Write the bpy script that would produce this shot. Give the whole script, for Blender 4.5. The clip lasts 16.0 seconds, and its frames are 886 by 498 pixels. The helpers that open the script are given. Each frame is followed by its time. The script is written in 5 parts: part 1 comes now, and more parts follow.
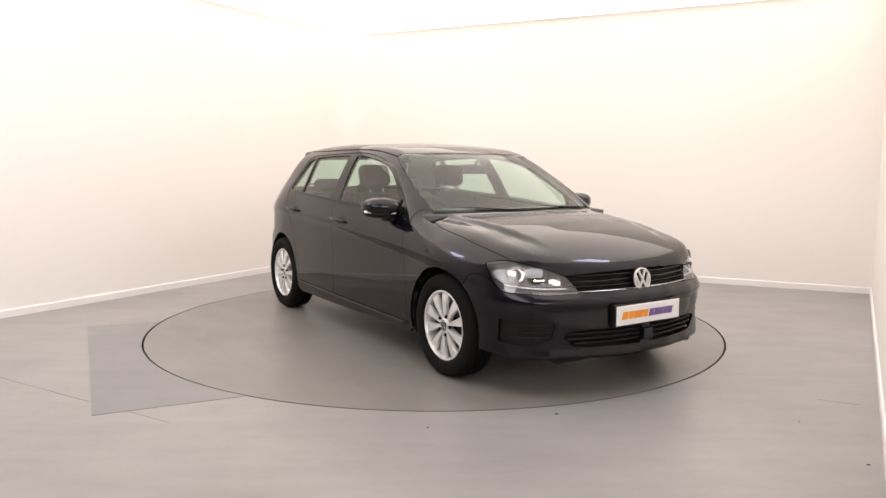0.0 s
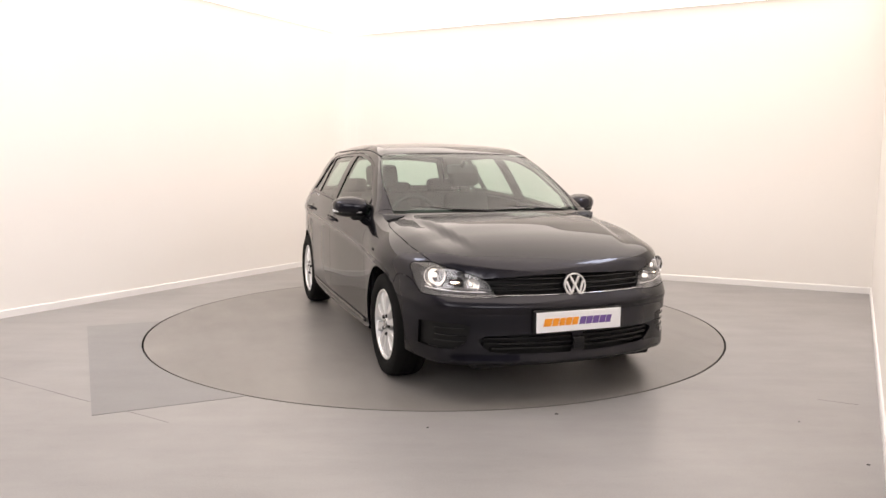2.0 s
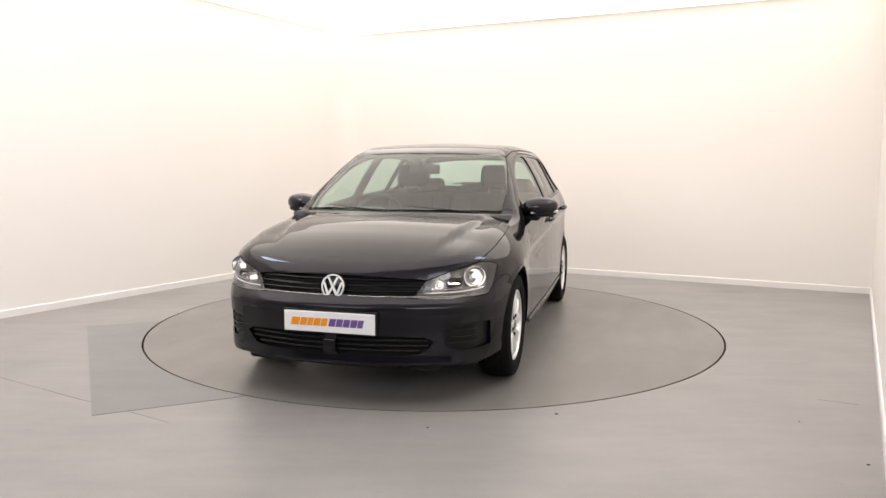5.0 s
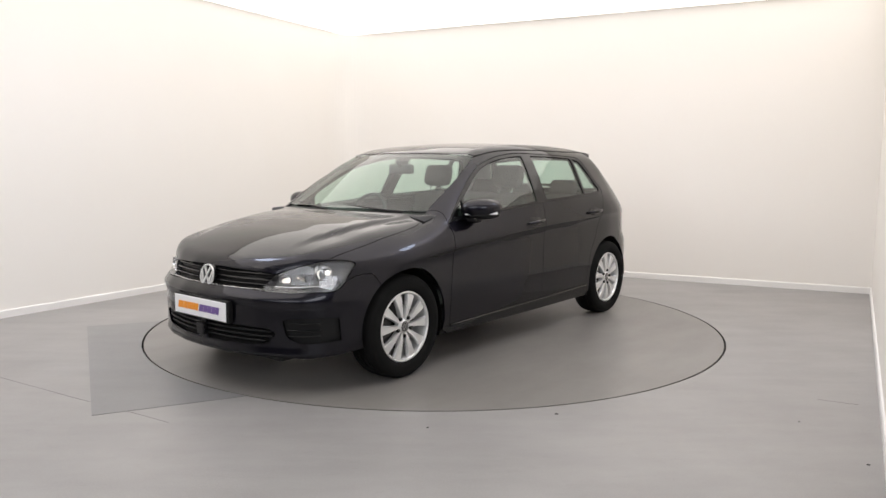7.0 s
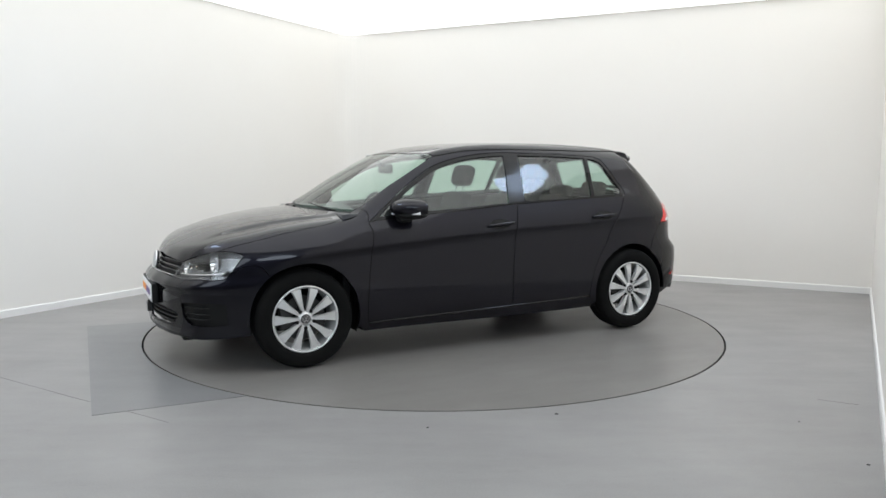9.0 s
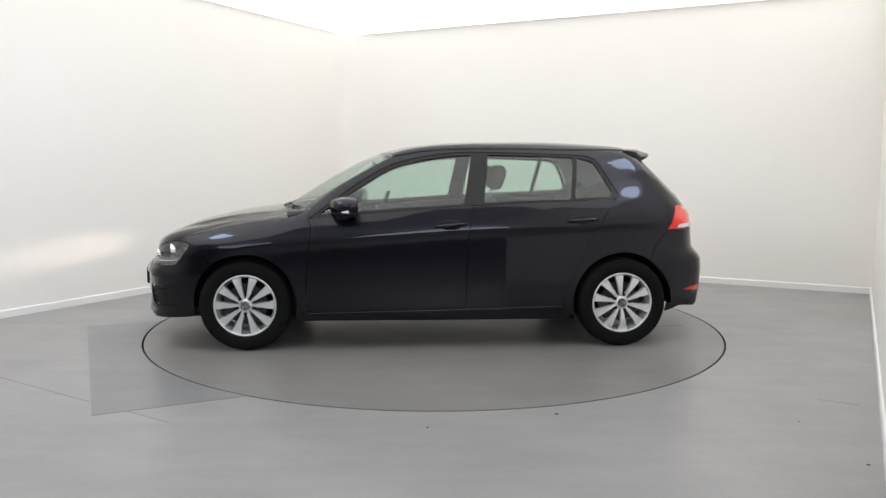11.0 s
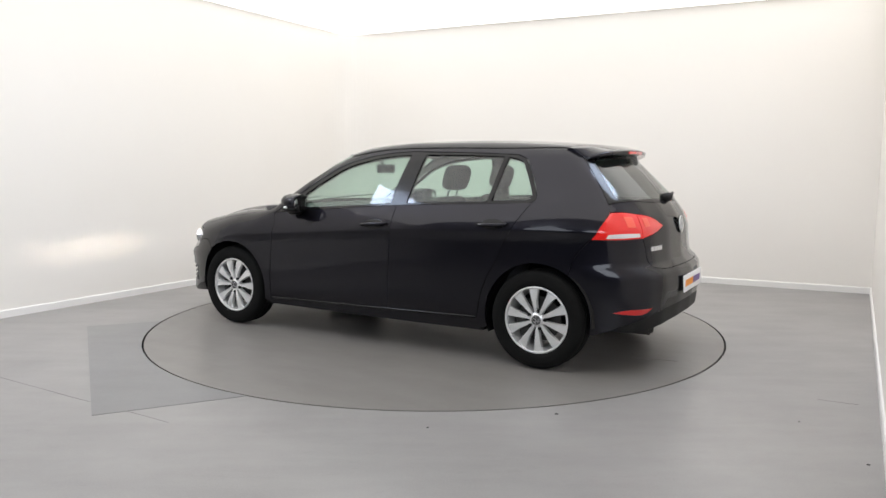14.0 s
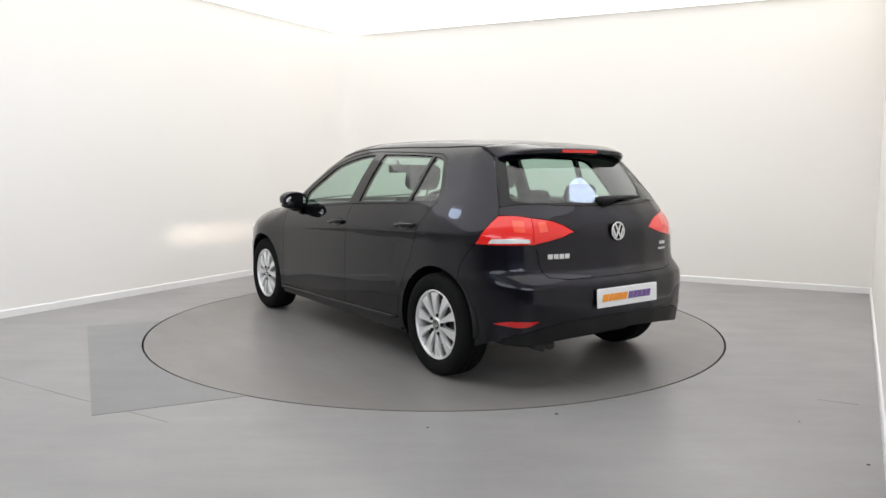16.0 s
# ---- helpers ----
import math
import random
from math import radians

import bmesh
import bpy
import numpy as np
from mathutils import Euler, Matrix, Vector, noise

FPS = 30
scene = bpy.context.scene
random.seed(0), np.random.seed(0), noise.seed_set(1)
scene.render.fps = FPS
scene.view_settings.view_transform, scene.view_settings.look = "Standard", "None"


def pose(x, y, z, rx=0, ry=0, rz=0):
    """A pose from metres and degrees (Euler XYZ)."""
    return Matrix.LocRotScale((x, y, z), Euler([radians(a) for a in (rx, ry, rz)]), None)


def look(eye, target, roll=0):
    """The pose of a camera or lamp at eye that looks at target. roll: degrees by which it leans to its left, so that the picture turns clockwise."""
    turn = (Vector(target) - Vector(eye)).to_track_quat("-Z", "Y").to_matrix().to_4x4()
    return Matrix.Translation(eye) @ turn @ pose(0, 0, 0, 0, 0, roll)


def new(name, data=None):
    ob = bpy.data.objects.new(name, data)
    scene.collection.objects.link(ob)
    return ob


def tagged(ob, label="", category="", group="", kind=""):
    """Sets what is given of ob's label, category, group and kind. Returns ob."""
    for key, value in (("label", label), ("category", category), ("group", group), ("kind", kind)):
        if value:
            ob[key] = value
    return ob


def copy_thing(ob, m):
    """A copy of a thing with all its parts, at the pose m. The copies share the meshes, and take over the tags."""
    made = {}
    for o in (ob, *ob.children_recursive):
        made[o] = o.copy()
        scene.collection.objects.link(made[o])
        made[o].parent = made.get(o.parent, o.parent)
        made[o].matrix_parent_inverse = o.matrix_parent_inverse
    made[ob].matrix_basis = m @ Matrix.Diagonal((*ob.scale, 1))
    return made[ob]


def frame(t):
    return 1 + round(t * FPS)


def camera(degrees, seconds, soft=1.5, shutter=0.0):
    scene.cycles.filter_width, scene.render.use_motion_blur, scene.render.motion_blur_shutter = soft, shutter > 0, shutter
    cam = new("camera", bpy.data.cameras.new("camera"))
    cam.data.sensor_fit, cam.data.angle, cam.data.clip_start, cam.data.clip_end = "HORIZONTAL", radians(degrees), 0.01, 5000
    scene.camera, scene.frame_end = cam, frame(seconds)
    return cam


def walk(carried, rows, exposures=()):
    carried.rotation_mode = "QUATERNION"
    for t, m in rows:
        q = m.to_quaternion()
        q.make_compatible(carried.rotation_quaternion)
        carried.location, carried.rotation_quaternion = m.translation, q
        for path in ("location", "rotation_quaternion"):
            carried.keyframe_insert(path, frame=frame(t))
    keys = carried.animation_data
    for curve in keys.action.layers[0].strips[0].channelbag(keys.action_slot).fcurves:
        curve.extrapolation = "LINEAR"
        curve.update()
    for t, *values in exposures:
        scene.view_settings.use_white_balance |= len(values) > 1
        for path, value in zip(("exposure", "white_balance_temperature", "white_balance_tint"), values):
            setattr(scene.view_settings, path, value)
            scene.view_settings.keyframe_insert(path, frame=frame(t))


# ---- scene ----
# ---------- camera ----------
cam = camera(61.78, 16.0)
CAM = pose(0.0, -5.989, 1.28) @ pose(0, 0, 0, 0, 0, -0.594) @ pose(0, 0, 0, 90 - 6.458) @ pose(0, 0, 0, 0, 0, 0.243)
walk(cam, [(0.0, CAM), (16.0, CAM)], [(0.0, 0.06, 7250, 18), (3.5, 0.12, 7250, 18), (4.0, 0.10, 7200, 17), (6.5, -0.10, 6850, 13), (7.0, -0.15, 6700, 12), (8.0, -0.25, 6350, 8), (9.0, -0.28, 6130, 6), (11.5, -0.20, 6400, 9), (12.5, -0.14, 6480, 10), (16.0, -0.15, 6380, 9)])

# ---------- light ----------
world = bpy.data.worlds.new("world")
scene.world = world
world.use_nodes = True
world.node_tree.nodes["Background"].inputs[0].default_value = (0.9, 0.92, 1.0, 1)
world.node_tree.nodes["Background"].inputs[1].default_value = 0.25


def area_lamp(name, at, target, sx, sy, watts, colour):
    data = bpy.data.lights.new(name, "AREA")
    data.shape, data.size, data.size_y, data.energy, data.color = "ELLIPSE", sx, sy, watts, colour
    ob = new(name, data)
    ob.matrix_world = look(at, target)
    return ob


WARM, COOL = (1.0, 0.955, 0.90), (0.62, 0.75, 1.0)
# the glowing sheet added under the ceiling as main light is built with the room
# unseen fill lamps added behind the camera to even out the walls
area_lamp("fill_lamp", (-3.0, -5.6, 2.22), (-1.0, 2.0, 1.0), 3.6, 1.5, 46, (0.88, 0.93, 1.0))
area_lamp("fill_lamp", (1.0, -7.2, 2.22), (1.6, 1.5, 1.0), 3.6, 1.5, 72, (0.88, 0.93, 1.0))
area_lamp("side_light", (2.25, -1.0, 2.92), (1.4, -0.8, 0.6), 0.8, 0.8, 18, COOL)
area_lamp("side_light", (-2.6, -1.2, 2.92), (-1.2, -0.6, 0.6), 0.8, 0.8, 22, COOL)

# ---------- materials ----------
def material(name, colour, rough=0.5, metal=0.0, spec=0.5, coat=0.0, coat_rough=0.03, transmission=0.0, ior=1.45, emit=None, strength=0.0):
    m = bpy.data.materials.new(name)
    m.use_nodes = True
    b = m.node_tree.nodes["Principled BSDF"]
    b.inputs["Base Color"].default_value = (*colour, 1)
    b.inputs["Roughness"].default_value = rough
    b.inputs["Metallic"].default_value = metal
    b.inputs["Specular IOR Level"].default_value = spec
    b.inputs["Coat Weight"].default_value = coat
    b.inputs["Coat Roughness"].default_value = coat_rough
    b.inputs["Coat IOR"].default_value = 1.38
    b.inputs["Transmission Weight"].default_value = transmission
    b.inputs["IOR"].default_value = ior
    if emit:
        b.inputs["Emission Color"].default_value = (*emit, 1)
        b.inputs["Emission Strength"].default_value = strength
    return m


def textured(m, dark, light, scale, detail=5.0, bump=0.0, bump_scale=60.0, rough=None, fine=0.0):
    """Large blotches between two colours, fine grain and relief, in object space."""
    nt = m.node_tree
    b = nt.nodes["Principled BSDF"]
    co = nt.nodes.new("ShaderNodeTexCoord")
    n1 = nt.nodes.new("ShaderNodeTexNoise")
    n1.inputs["Scale"].default_value, n1.inputs["Detail"].default_value = scale, detail
    nt.links.new(co.outputs["Object"], n1.inputs["Vector"])
    n2 = nt.nodes.new("ShaderNodeTexNoise")
    n2.inputs["Scale"].default_value, n2.inputs["Detail"].default_value = bump_scale, 4.0
    nt.links.new(co.outputs["Object"], n2.inputs["Vector"])
    mixn = nt.nodes.new("ShaderNodeMath")
    mixn.operation = "MULTIPLY_ADD"
    nt.links.new(n2.outputs["Fac"], mixn.inputs[0])
    mixn.inputs[1].default_value = fine
    nt.links.new(n1.outputs["Fac"], mixn.inputs[2])
    ramp = nt.nodes.new("ShaderNodeMapRange")
    ramp.inputs["From Min"].default_value = 0.0
    ramp.inputs["From Max"].default_value = 1.0 + fine
    nt.links.new(mixn.outputs[0], ramp.inputs["Value"])
    mx = nt.nodes.new("ShaderNodeMix")
    mx.data_type = "RGBA"
    mx.inputs[6].default_value, mx.inputs[7].default_value = (*dark, 1), (*light, 1)
    nt.links.new(ramp.outputs[0], mx.inputs[0])
    nt.links.new(mx.outputs[2], b.inputs["Base Color"])
    if rough:
        rr = nt.nodes.new("ShaderNodeMapRange")
        rr.inputs["To Min"].default_value, rr.inputs["To Max"].default_value = rough
        nt.links.new(n1.outputs["Fac"], rr.inputs["Value"])
        nt.links.new(rr.outputs[0], b.inputs["Roughness"])
    if bump:
        bp = nt.nodes.new("ShaderNodeBump")
        bp.inputs["Strength"].default_value, bp.inputs["Distance"].default_value = bump, 0.002
        nt.links.new(n2.outputs["Fac"], bp.inputs["Height"])
        nt.links.new(bp.outputs[0], b.inputs["Normal"])
    return m


WALL = textured(material("wall_paint", (0.84, 0.81, 0.77), 0.6), (0.83, 0.80, 0.757), (0.85, 0.825, 0.79), 1.3, bump=0.15, bump_scale=160)
CEIL = textured(material("ceiling_paint", (0.83, 0.83, 0.82), 0.7), (0.82, 0.82, 0.81), (0.85, 0.85, 0.84), 1.0, bump=0.1, bump_scale=120)
TRIM = textured(material("skirting_paint", (0.82, 0.81, 0.79), 0.35), (0.81, 0.80, 0.78), (0.84, 0.83, 0.82), 4.0)


def worn_vinyl(name, dark, light, rough, streak):
    """Sheet vinyl: broad cloudy wear, drag marks along one way, small scuffs and speckle."""
    m = material(name, light, 0.3)
    nt = m.node_tree
    b = nt.nodes["Principled BSDF"]
    co = nt.nodes.new("ShaderNodeTexCoord")

    def noise(scale, detail, stretch=(1, 1, 1), turn=0.0, roughness=0.55):
        mp, n = nt.nodes.new("ShaderNodeMapping"), nt.nodes.new("ShaderNodeTexNoise")
        mp.inputs["Scale"].default_value, mp.inputs["Rotation"].default_value = stretch, (0, 0, radians(turn))
        n.inputs["Scale"].default_value, n.inputs["Detail"].default_value, n.inputs["Roughness"].default_value = scale, detail, roughness
        nt.links.new(co.outputs["Object"], mp.inputs[0])
        nt.links.new(mp.outputs[0], n.inputs["Vector"])
        return n.outputs["Fac"]

    def spread(value, lo, hi, a, b2):
        r = nt.nodes.new("ShaderNodeMapRange")
        for k, q in zip(("From Min", "From Max", "To Min", "To Max"), (lo, hi, a, b2)):
            r.inputs[k].default_value = q
        nt.links.new(value, r.inputs["Value"])
        return r.outputs[0]

    def add(p, q):
        n = nt.nodes.new("ShaderNodeMath")
        nt.links.new(p, n.inputs[0])
        nt.links.new(q, n.inputs[1])
        return n.outputs[0]

    cloud = spread(noise(0.9, 7.0, roughness=0.62), 0.3, 0.7, 0.18, 0.66)
    drag = spread(noise(2.2, 6.0, streak, 24.0, 0.6), 0.35, 0.65, -0.10, 0.10)
    scuff = spread(noise(9.0, 5.0, (1, 1.8, 1), -15.0, 0.7), 0.58, 0.74, 0.0, -0.16)
    grain = noise(150.0, 2.0)
    speck = spread(grain, 0.3, 0.7, -0.13, 0.13)
    f = add(add(cloud, drag), add(scuff, speck))
    mx = nt.nodes.new("ShaderNodeMix")
    mx.data_type = "RGBA"
    mx.inputs[6].default_value, mx.inputs[7].default_value = (*dark, 1), (*light, 1)
    nt.links.new(f, mx.inputs[0])
    nt.links.new(mx.outputs[2], b.inputs["Base Color"])
    nt.links.new(spread(f, 0.0, 1.0, rough[1], rough[0]), b.inputs["Roughness"])
    bp = nt.nodes.new("ShaderNodeBump")
    bp.inputs["Strength"].default_value, bp.inputs["Distance"].default_value = 0.08, 0.002
    nt.links.new(grain, bp.inputs["Height"])
    nt.links.new(bp.outputs[0], b.inputs["Normal"])
    return m


FLOOR = worn_vinyl("floor_vinyl", (0.222, 0.214, 0.210), (0.335, 0.327, 0.321), (0.27, 0.38), (0.5, 2.4, 1))
DISC = worn_vinyl("turntable_vinyl", (0.166, 0.157, 0.148), (0.243, 0.232, 0.220), (0.26, 0.37), (0.6, 2.0, 1))
GAP = material("dark_gap", (0.01, 0.01, 0.01), 0.8)
PAINT = material("car_paint", (0.0125, 0.0120, 0.0172), 0.34, metal=0.92, coat=1.0, coat_rough=0.025)
PAINT.node_tree.nodes["Principled BSDF"].inputs["Specular Tint"].default_value = (0.12, 0.12, 0.15, 1)
# dark colour stands for the unlit end of the room behind the camera
UNLIT_WALL = textured(material("unlit_wall", (0.04, 0.04, 0.04), 0.7), (0.03, 0.03, 0.032), (0.05, 0.05, 0.052), 1.2)
RUBBER = textured(material("tyre_rubber", (0.006, 0.006, 0.006), 0.85, spec=0.15), (0.0045, 0.0045, 0.0045), (0.0085, 0.0085, 0.0082), 9, bump=0.2, bump_scale=180)


def glass(name, tint, rough=0.0):
    """A thin pane: tinted straight-through light, with gloss by the angle."""
    m = bpy.data.materials.new(name)
    m.use_nodes = True
    nt = m.node_tree
    nt.nodes.remove(nt.nodes["Principled BSDF"])
    tr, gl, mx, lw = (nt.nodes.new(k) for k in ("ShaderNodeBsdfTransparent", "ShaderNodeBsdfGlossy", "ShaderNodeMixShader", "ShaderNodeLayerWeight"))
    tr.inputs[0].default_value = (*tint, 1)
    gl.inputs["Roughness"].default_value = rough
    lw.inputs[0].default_value = 0.5
    pw, ma = nt.nodes.new("ShaderNodeMath"), nt.nodes.new("ShaderNodeMath")
    pw.operation, ma.operation = "POWER", "MULTIPLY_ADD"
    pw.inputs[1].default_value, ma.inputs[1].default_value, ma.inputs[2].default_value = 5.0, 0.90, 0.085
    nt.links.new(lw.outputs["Facing"], pw.inputs[0])
    nt.links.new(pw.outputs[0], ma.inputs[0])
    nt.links.new(ma.outputs[0], mx.inputs[0])
    nt.links.new(tr.outputs[0], mx.inputs[1])
    nt.links.new(gl.outputs[0], mx.inputs[2])
    nt.links.new(mx.outputs[0], nt.nodes["Material Output"].inputs[0])
    return m


GLASS = glass("window_glass", (0.68, 0.82, 0.75))
GLASS_REAR = glass("rear_window_glass", (0.66, 0.80, 0.74))
LENS = glass("headlight_cover", (0.96, 0.96, 0.96))
LENS_RED = material("red_lens", (0.62, 0.012, 0.010), 0.14, coat=1.0, coat_rough=0.02, emit=(1.0, 0.02, 0.012), strength=0.15)
REFLECTOR_RED = material("red_reflector", (0.50, 0.010, 0.010), 0.2, coat=1.0)
BEAM = material("lamp_filament", (1, 1, 1), 0.5, emit=(1.0, 0.86, 0.68), strength=15000.0)
GLOW_SHEET = material("glow_sheet_white", (0.8, 0.8, 0.8), 0.6, emit=(1.0, 0.972, 0.935), strength=1.80)
BLACK = textured(material("black_plastic", (0.007, 0.007, 0.007), 0.5, spec=0.3), (0.005, 0.005, 0.005), (0.010, 0.010, 0.010), 14, bump=0.15, bump_scale=300)
BLACK_GLOSS = material("black_gloss_trim", (0.006, 0.006, 0.007), 0.12, spec=0.35, coat=0.0)
CHROME = material("chrome", (0.75, 0.75, 0.76), 0.08, metal=1.0)
ALLOY = textured(material("alloy_silver", (0.77, 0.77, 0.77), 0.34, metal=0.62), (0.73, 0.73, 0.725), (0.81, 0.81, 0.805), 12, bump=0.05, bump_scale=200)
DARK_METAL = textured(material("cast_iron", (0.05, 0.048, 0.045), 0.55, metal=0.6), (0.03, 0.03, 0.03), (0.08, 0.075, 0.07), 20)
CLOTH = textured(material("seat_cloth", (0.035, 0.035, 0.038), 0.9), (0.025, 0.025, 0.028), (0.05, 0.05, 0.053), 30, bump=0.3, bump_scale=400)
LINING = textured(material("headlining", (0.42, 0.42, 0.40), 0.9), (0.38, 0.38, 0.36), (0.46, 0.46, 0.44), 8, bump=0.2, bump_scale=300)
SOFT = textured(material("dashboard_plastic", (0.05, 0.05, 0.052), 0.6), (0.042, 0.042, 0.044), (0.062, 0.062, 0.065), 16, bump=0.2, bump_scale=350)
WHITE = material("plate_white", (0.85, 0.85, 0.86), 0.35)
ORANGE = material("print_orange", (0.9, 0.32, 0.02), 0.4)
PURPLE = material("print_purple", (0.16, 0.09, 0.30), 0.4)
LAMP_BOWL = material("lamp_silver", (0.30, 0.30, 0.31), 0.26, metal=0.8)
LENS_CLEAR = material("clear_lens", (0.75, 0.75, 0.74), 0.15, coat=1.0)
LENS_DARK = material("bright_red_lens", (0.85, 0.09, 0.05), 0.2, coat=1.0)
BULB = material("bulb", (1, 1, 1), 0.3, emit=(1.0, 0.95, 0.86), strength=1.5)

# ---------- room ----------
def mesh_ob(name, bm, mat, parent=None, label="", smooth=False):
    me = bpy.data.meshes.new(name)
    bm.to_mesh(me)
    bm.free()
    for m in (mat if isinstance(mat, (list, tuple)) else [mat]):
        me.materials.append(m)
    if smooth:
        me.shade_smooth()
    ob = new(name, me)
    if parent:
        ob.parent = parent
    if label:
        ob["label"] = label
    return ob


def part(name, bm, mat, parent, label="", smooth=True):
    return mesh_ob(name, bm, mat, parent, label, smooth)


def prism(bm, poly, z0, z1):
    lo = [bm.verts.new((x, y, z0)) for x, y in poly]
    hi = [bm.verts.new((x, y, z1)) for x, y in poly]
    bm.faces.new(list(reversed(lo)))
    bm.faces.new(hi)
    n = len(poly)
    for i in range(n):
        bm.faces.new((lo[i], lo[(i + 1) % n], hi[(i + 1) % n], hi[i]))


CORNER, RIGHT, NEAR_R, NEAR_L = (-1.174, 4.171), (4.418, 1.376), (1.253, -4.17), (-8.6, -8.2)
ROOM_H = 3.0
u_left = Vector((CORNER[0] + 3.61, CORNER[1] - 0.088)).normalized()
u_back = Vector((RIGHT[0] - CORNER[0], RIGHT[1] - CORNER[1])).normalized()


def round_corner(radius, offset, steps=14):
    """The inside corner of left and back wall, rounded, moved out of the room by offset."""
    a = Vector(CORNER) - u_left * radius
    b = Vector(CORNER) + u_back * radius
    out = []
    for i in range(steps + 1):
        s = i / steps
        p = a * (1 - s) ** 2 + Vector(CORNER) * 2 * s * (1 - s) + b * s * s
        tan = ((Vector(CORNER) - a) * (1 - s) + (b - Vector(CORNER)) * s).normalized()
        out.append(p + Vector((-tan.y, tan.x)) * offset)
    return out


def strip_wall(name, line, thick, z0, z1, mat, label, smooth=False):
    """A wall of that thickness along a line of points with the room on its right hand."""
    bm = bmesh.new()
    n = len(line)
    offs = []
    for i in range(n):
        d = (Vector(line[min(i + 1, n - 1)]) - Vector(line[max(i - 1, 0)])).normalized()
        offs.append(Vector(line[i]) + Vector((-d.y, d.x)) * thick)
    prism(bm, [tuple(p) for p in line] + [tuple(p) for p in reversed(offs)], z0, z1)
    bmesh.ops.recalc_face_normals(bm, faces=bm.faces)
    ob = mesh_ob(name, bm, mat)
    return tagged(ob, label, "wall", kind="structure")


left_far = Vector(CORNER) - u_left * 13.0
arc = round_corner(0.42, 0.0)
line_main = [left_far] + arc + [Vector(RIGHT)]
strip_wall("wall_north", line_main, 0.15, 0.0, ROOM_H, WALL, "plain white painted studio wall with a rounded corner")
strip_wall("wall_east", [Vector(RIGHT), Vector(NEAR_R)], 0.15, 0.0, ROOM_H, WALL, "plain white painted side wall of the studio")
# unseen walls closing the room, kept dark for the reflections in the car
strip_wall("wall_south", [Vector((9.0, -4.17)), Vector((9.0, -9.5)), Vector((-9.5, -9.5)), left_far], 0.15, 0.0, ROOM_H, UNLIT_WALL, "unseen wall behind the camera, coloured dark for the unlit end")
strip_wall("wall_return", [Vector(NEAR_R) + Vector((0.13, -0.075)), Vector((9.0, -4.17))], 0.15, 0.0, ROOM_H, UNLIT_WALL, "unseen return wall, coloured dark for the unlit end")


def skirting(name, line):
    bm = bmesh.new()
    n = len(line)
    prof = [(0.0, 0.0), (-0.014, 0.0), (-0.014, 0.058), (-0.009, 0.066), (0.0, 0.066)]
    rings = []
    for i in range(n):
        d = (Vector(line[min(i + 1, n - 1)]) - Vector(line[max(i - 1, 0)])).normalized()
        nrm = Vector((-d.y, d.x))
        rings.append([bm.verts.new((*(Vector(line[i]) + nrm * o), z)) for o, z in prof])
    for a, b in zip(rings, rings[1:]):
        for k in range(len(prof) - 1):
            bm.faces.new((a[k], b[k], b[k + 1], a[k + 1]))
    bmesh.ops.recalc_face_normals(bm, faces=bm.faces)
    tagged(mesh_ob(name, bm, TRIM), "low white painted skirting board along the wall", "skirting", kind="structure")


skirting("baseboard", [left_far] + arc + [Vector(RIGHT) - u_back * 0.014])
skirting("baseboard", [Vector(RIGHT), Vector(NEAR_R)])

bm = bmesh.new()
prism(bm, [(-10, -10), (9.5, -10), (9.5, 5), (-10, 5)], ROOM_H, ROOM_H + 0.12)
tagged(mesh_ob("ceiling", bm, CEIL), "plain white painted studio ceiling", "ceiling", kind="structure")

# glowing sheet added under the ceiling as overhead light; its front part is unseen
bm = bmesh.new()
prism(bm, [(-5.62, -3.4), (1.62, -3.4), (4.36, 1.33), (-1.17, 4.10)], ROOM_H - 0.02, ROOM_H - 0.006)
tagged(mesh_ob("ceiling_glow_sheet", bm, GLOW_SHEET), "glowing white sheet added under the ceiling as overhead light", "ceiling light", kind="structure")

TABLE_R = 2.234
bm = bmesh.new()
N = 160
ring = [(math.cos(2 * math.pi * i / N), math.sin(2 * math.pi * i / N)) for i in range(N)]
inner = [bm.verts.new((x * (TABLE_R + 0.006), y * (TABLE_R + 0.006), 0)) for x, y in ring]
low = [bm.verts.new((x * (TABLE_R + 0.006), y * (TABLE_R + 0.006), -0.06)) for x, y in ring]
outer = [bm.verts.new((x * 16, y * 16, 0)) for x, y in ring]
for i in range(N):
    j = (i + 1) % N
    bm.faces.new((inner[i], outer[i], outer[j], inner[j]))
    bm.faces.new((low[i], inner[i], inner[j], low[j]))
bm.faces.new(low)
bmesh.ops.recalc_face_normals(bm, faces=bm.faces)
tagged(mesh_ob("floor", bm, FLOOR), "grey worn vinyl studio floor round a turntable", "floor", kind="structure")

# black ring put into the gap to give it deep shade
bm = bmesh.new()
ra = [bm.verts.new((x * (TABLE_R + 0.0056), y * (TABLE_R + 0.0056), -0.003)) for x, y in ring]
rb = [bm.verts.new((x * (TABLE_R + 0.0056), y * (TABLE_R + 0.0056), -0.055)) for x, y in ring]
rc = [bm.verts.new((x * (TABLE_R - 0.05), y * (TABLE_R - 0.05), -0.055)) for x, y in ring]
for i in range(N):
    bm.faces.new((ra[i], rb[i], rb[(i + 1) % N], ra[(i + 1) % N]))
    bm.faces.new((rb[i], rc[i], rc[(i + 1) % N], rb[(i + 1) % N]))
tagged(mesh_ob("gap_lining", bm, GAP), "black lining that puts shade into the gap round the turntable", "floor gap", kind="structure")
turntable = tagged(new("turntable"), "flush round grey vinyl-covered car turntable in the floor", "turntable")
bm = bmesh.new()
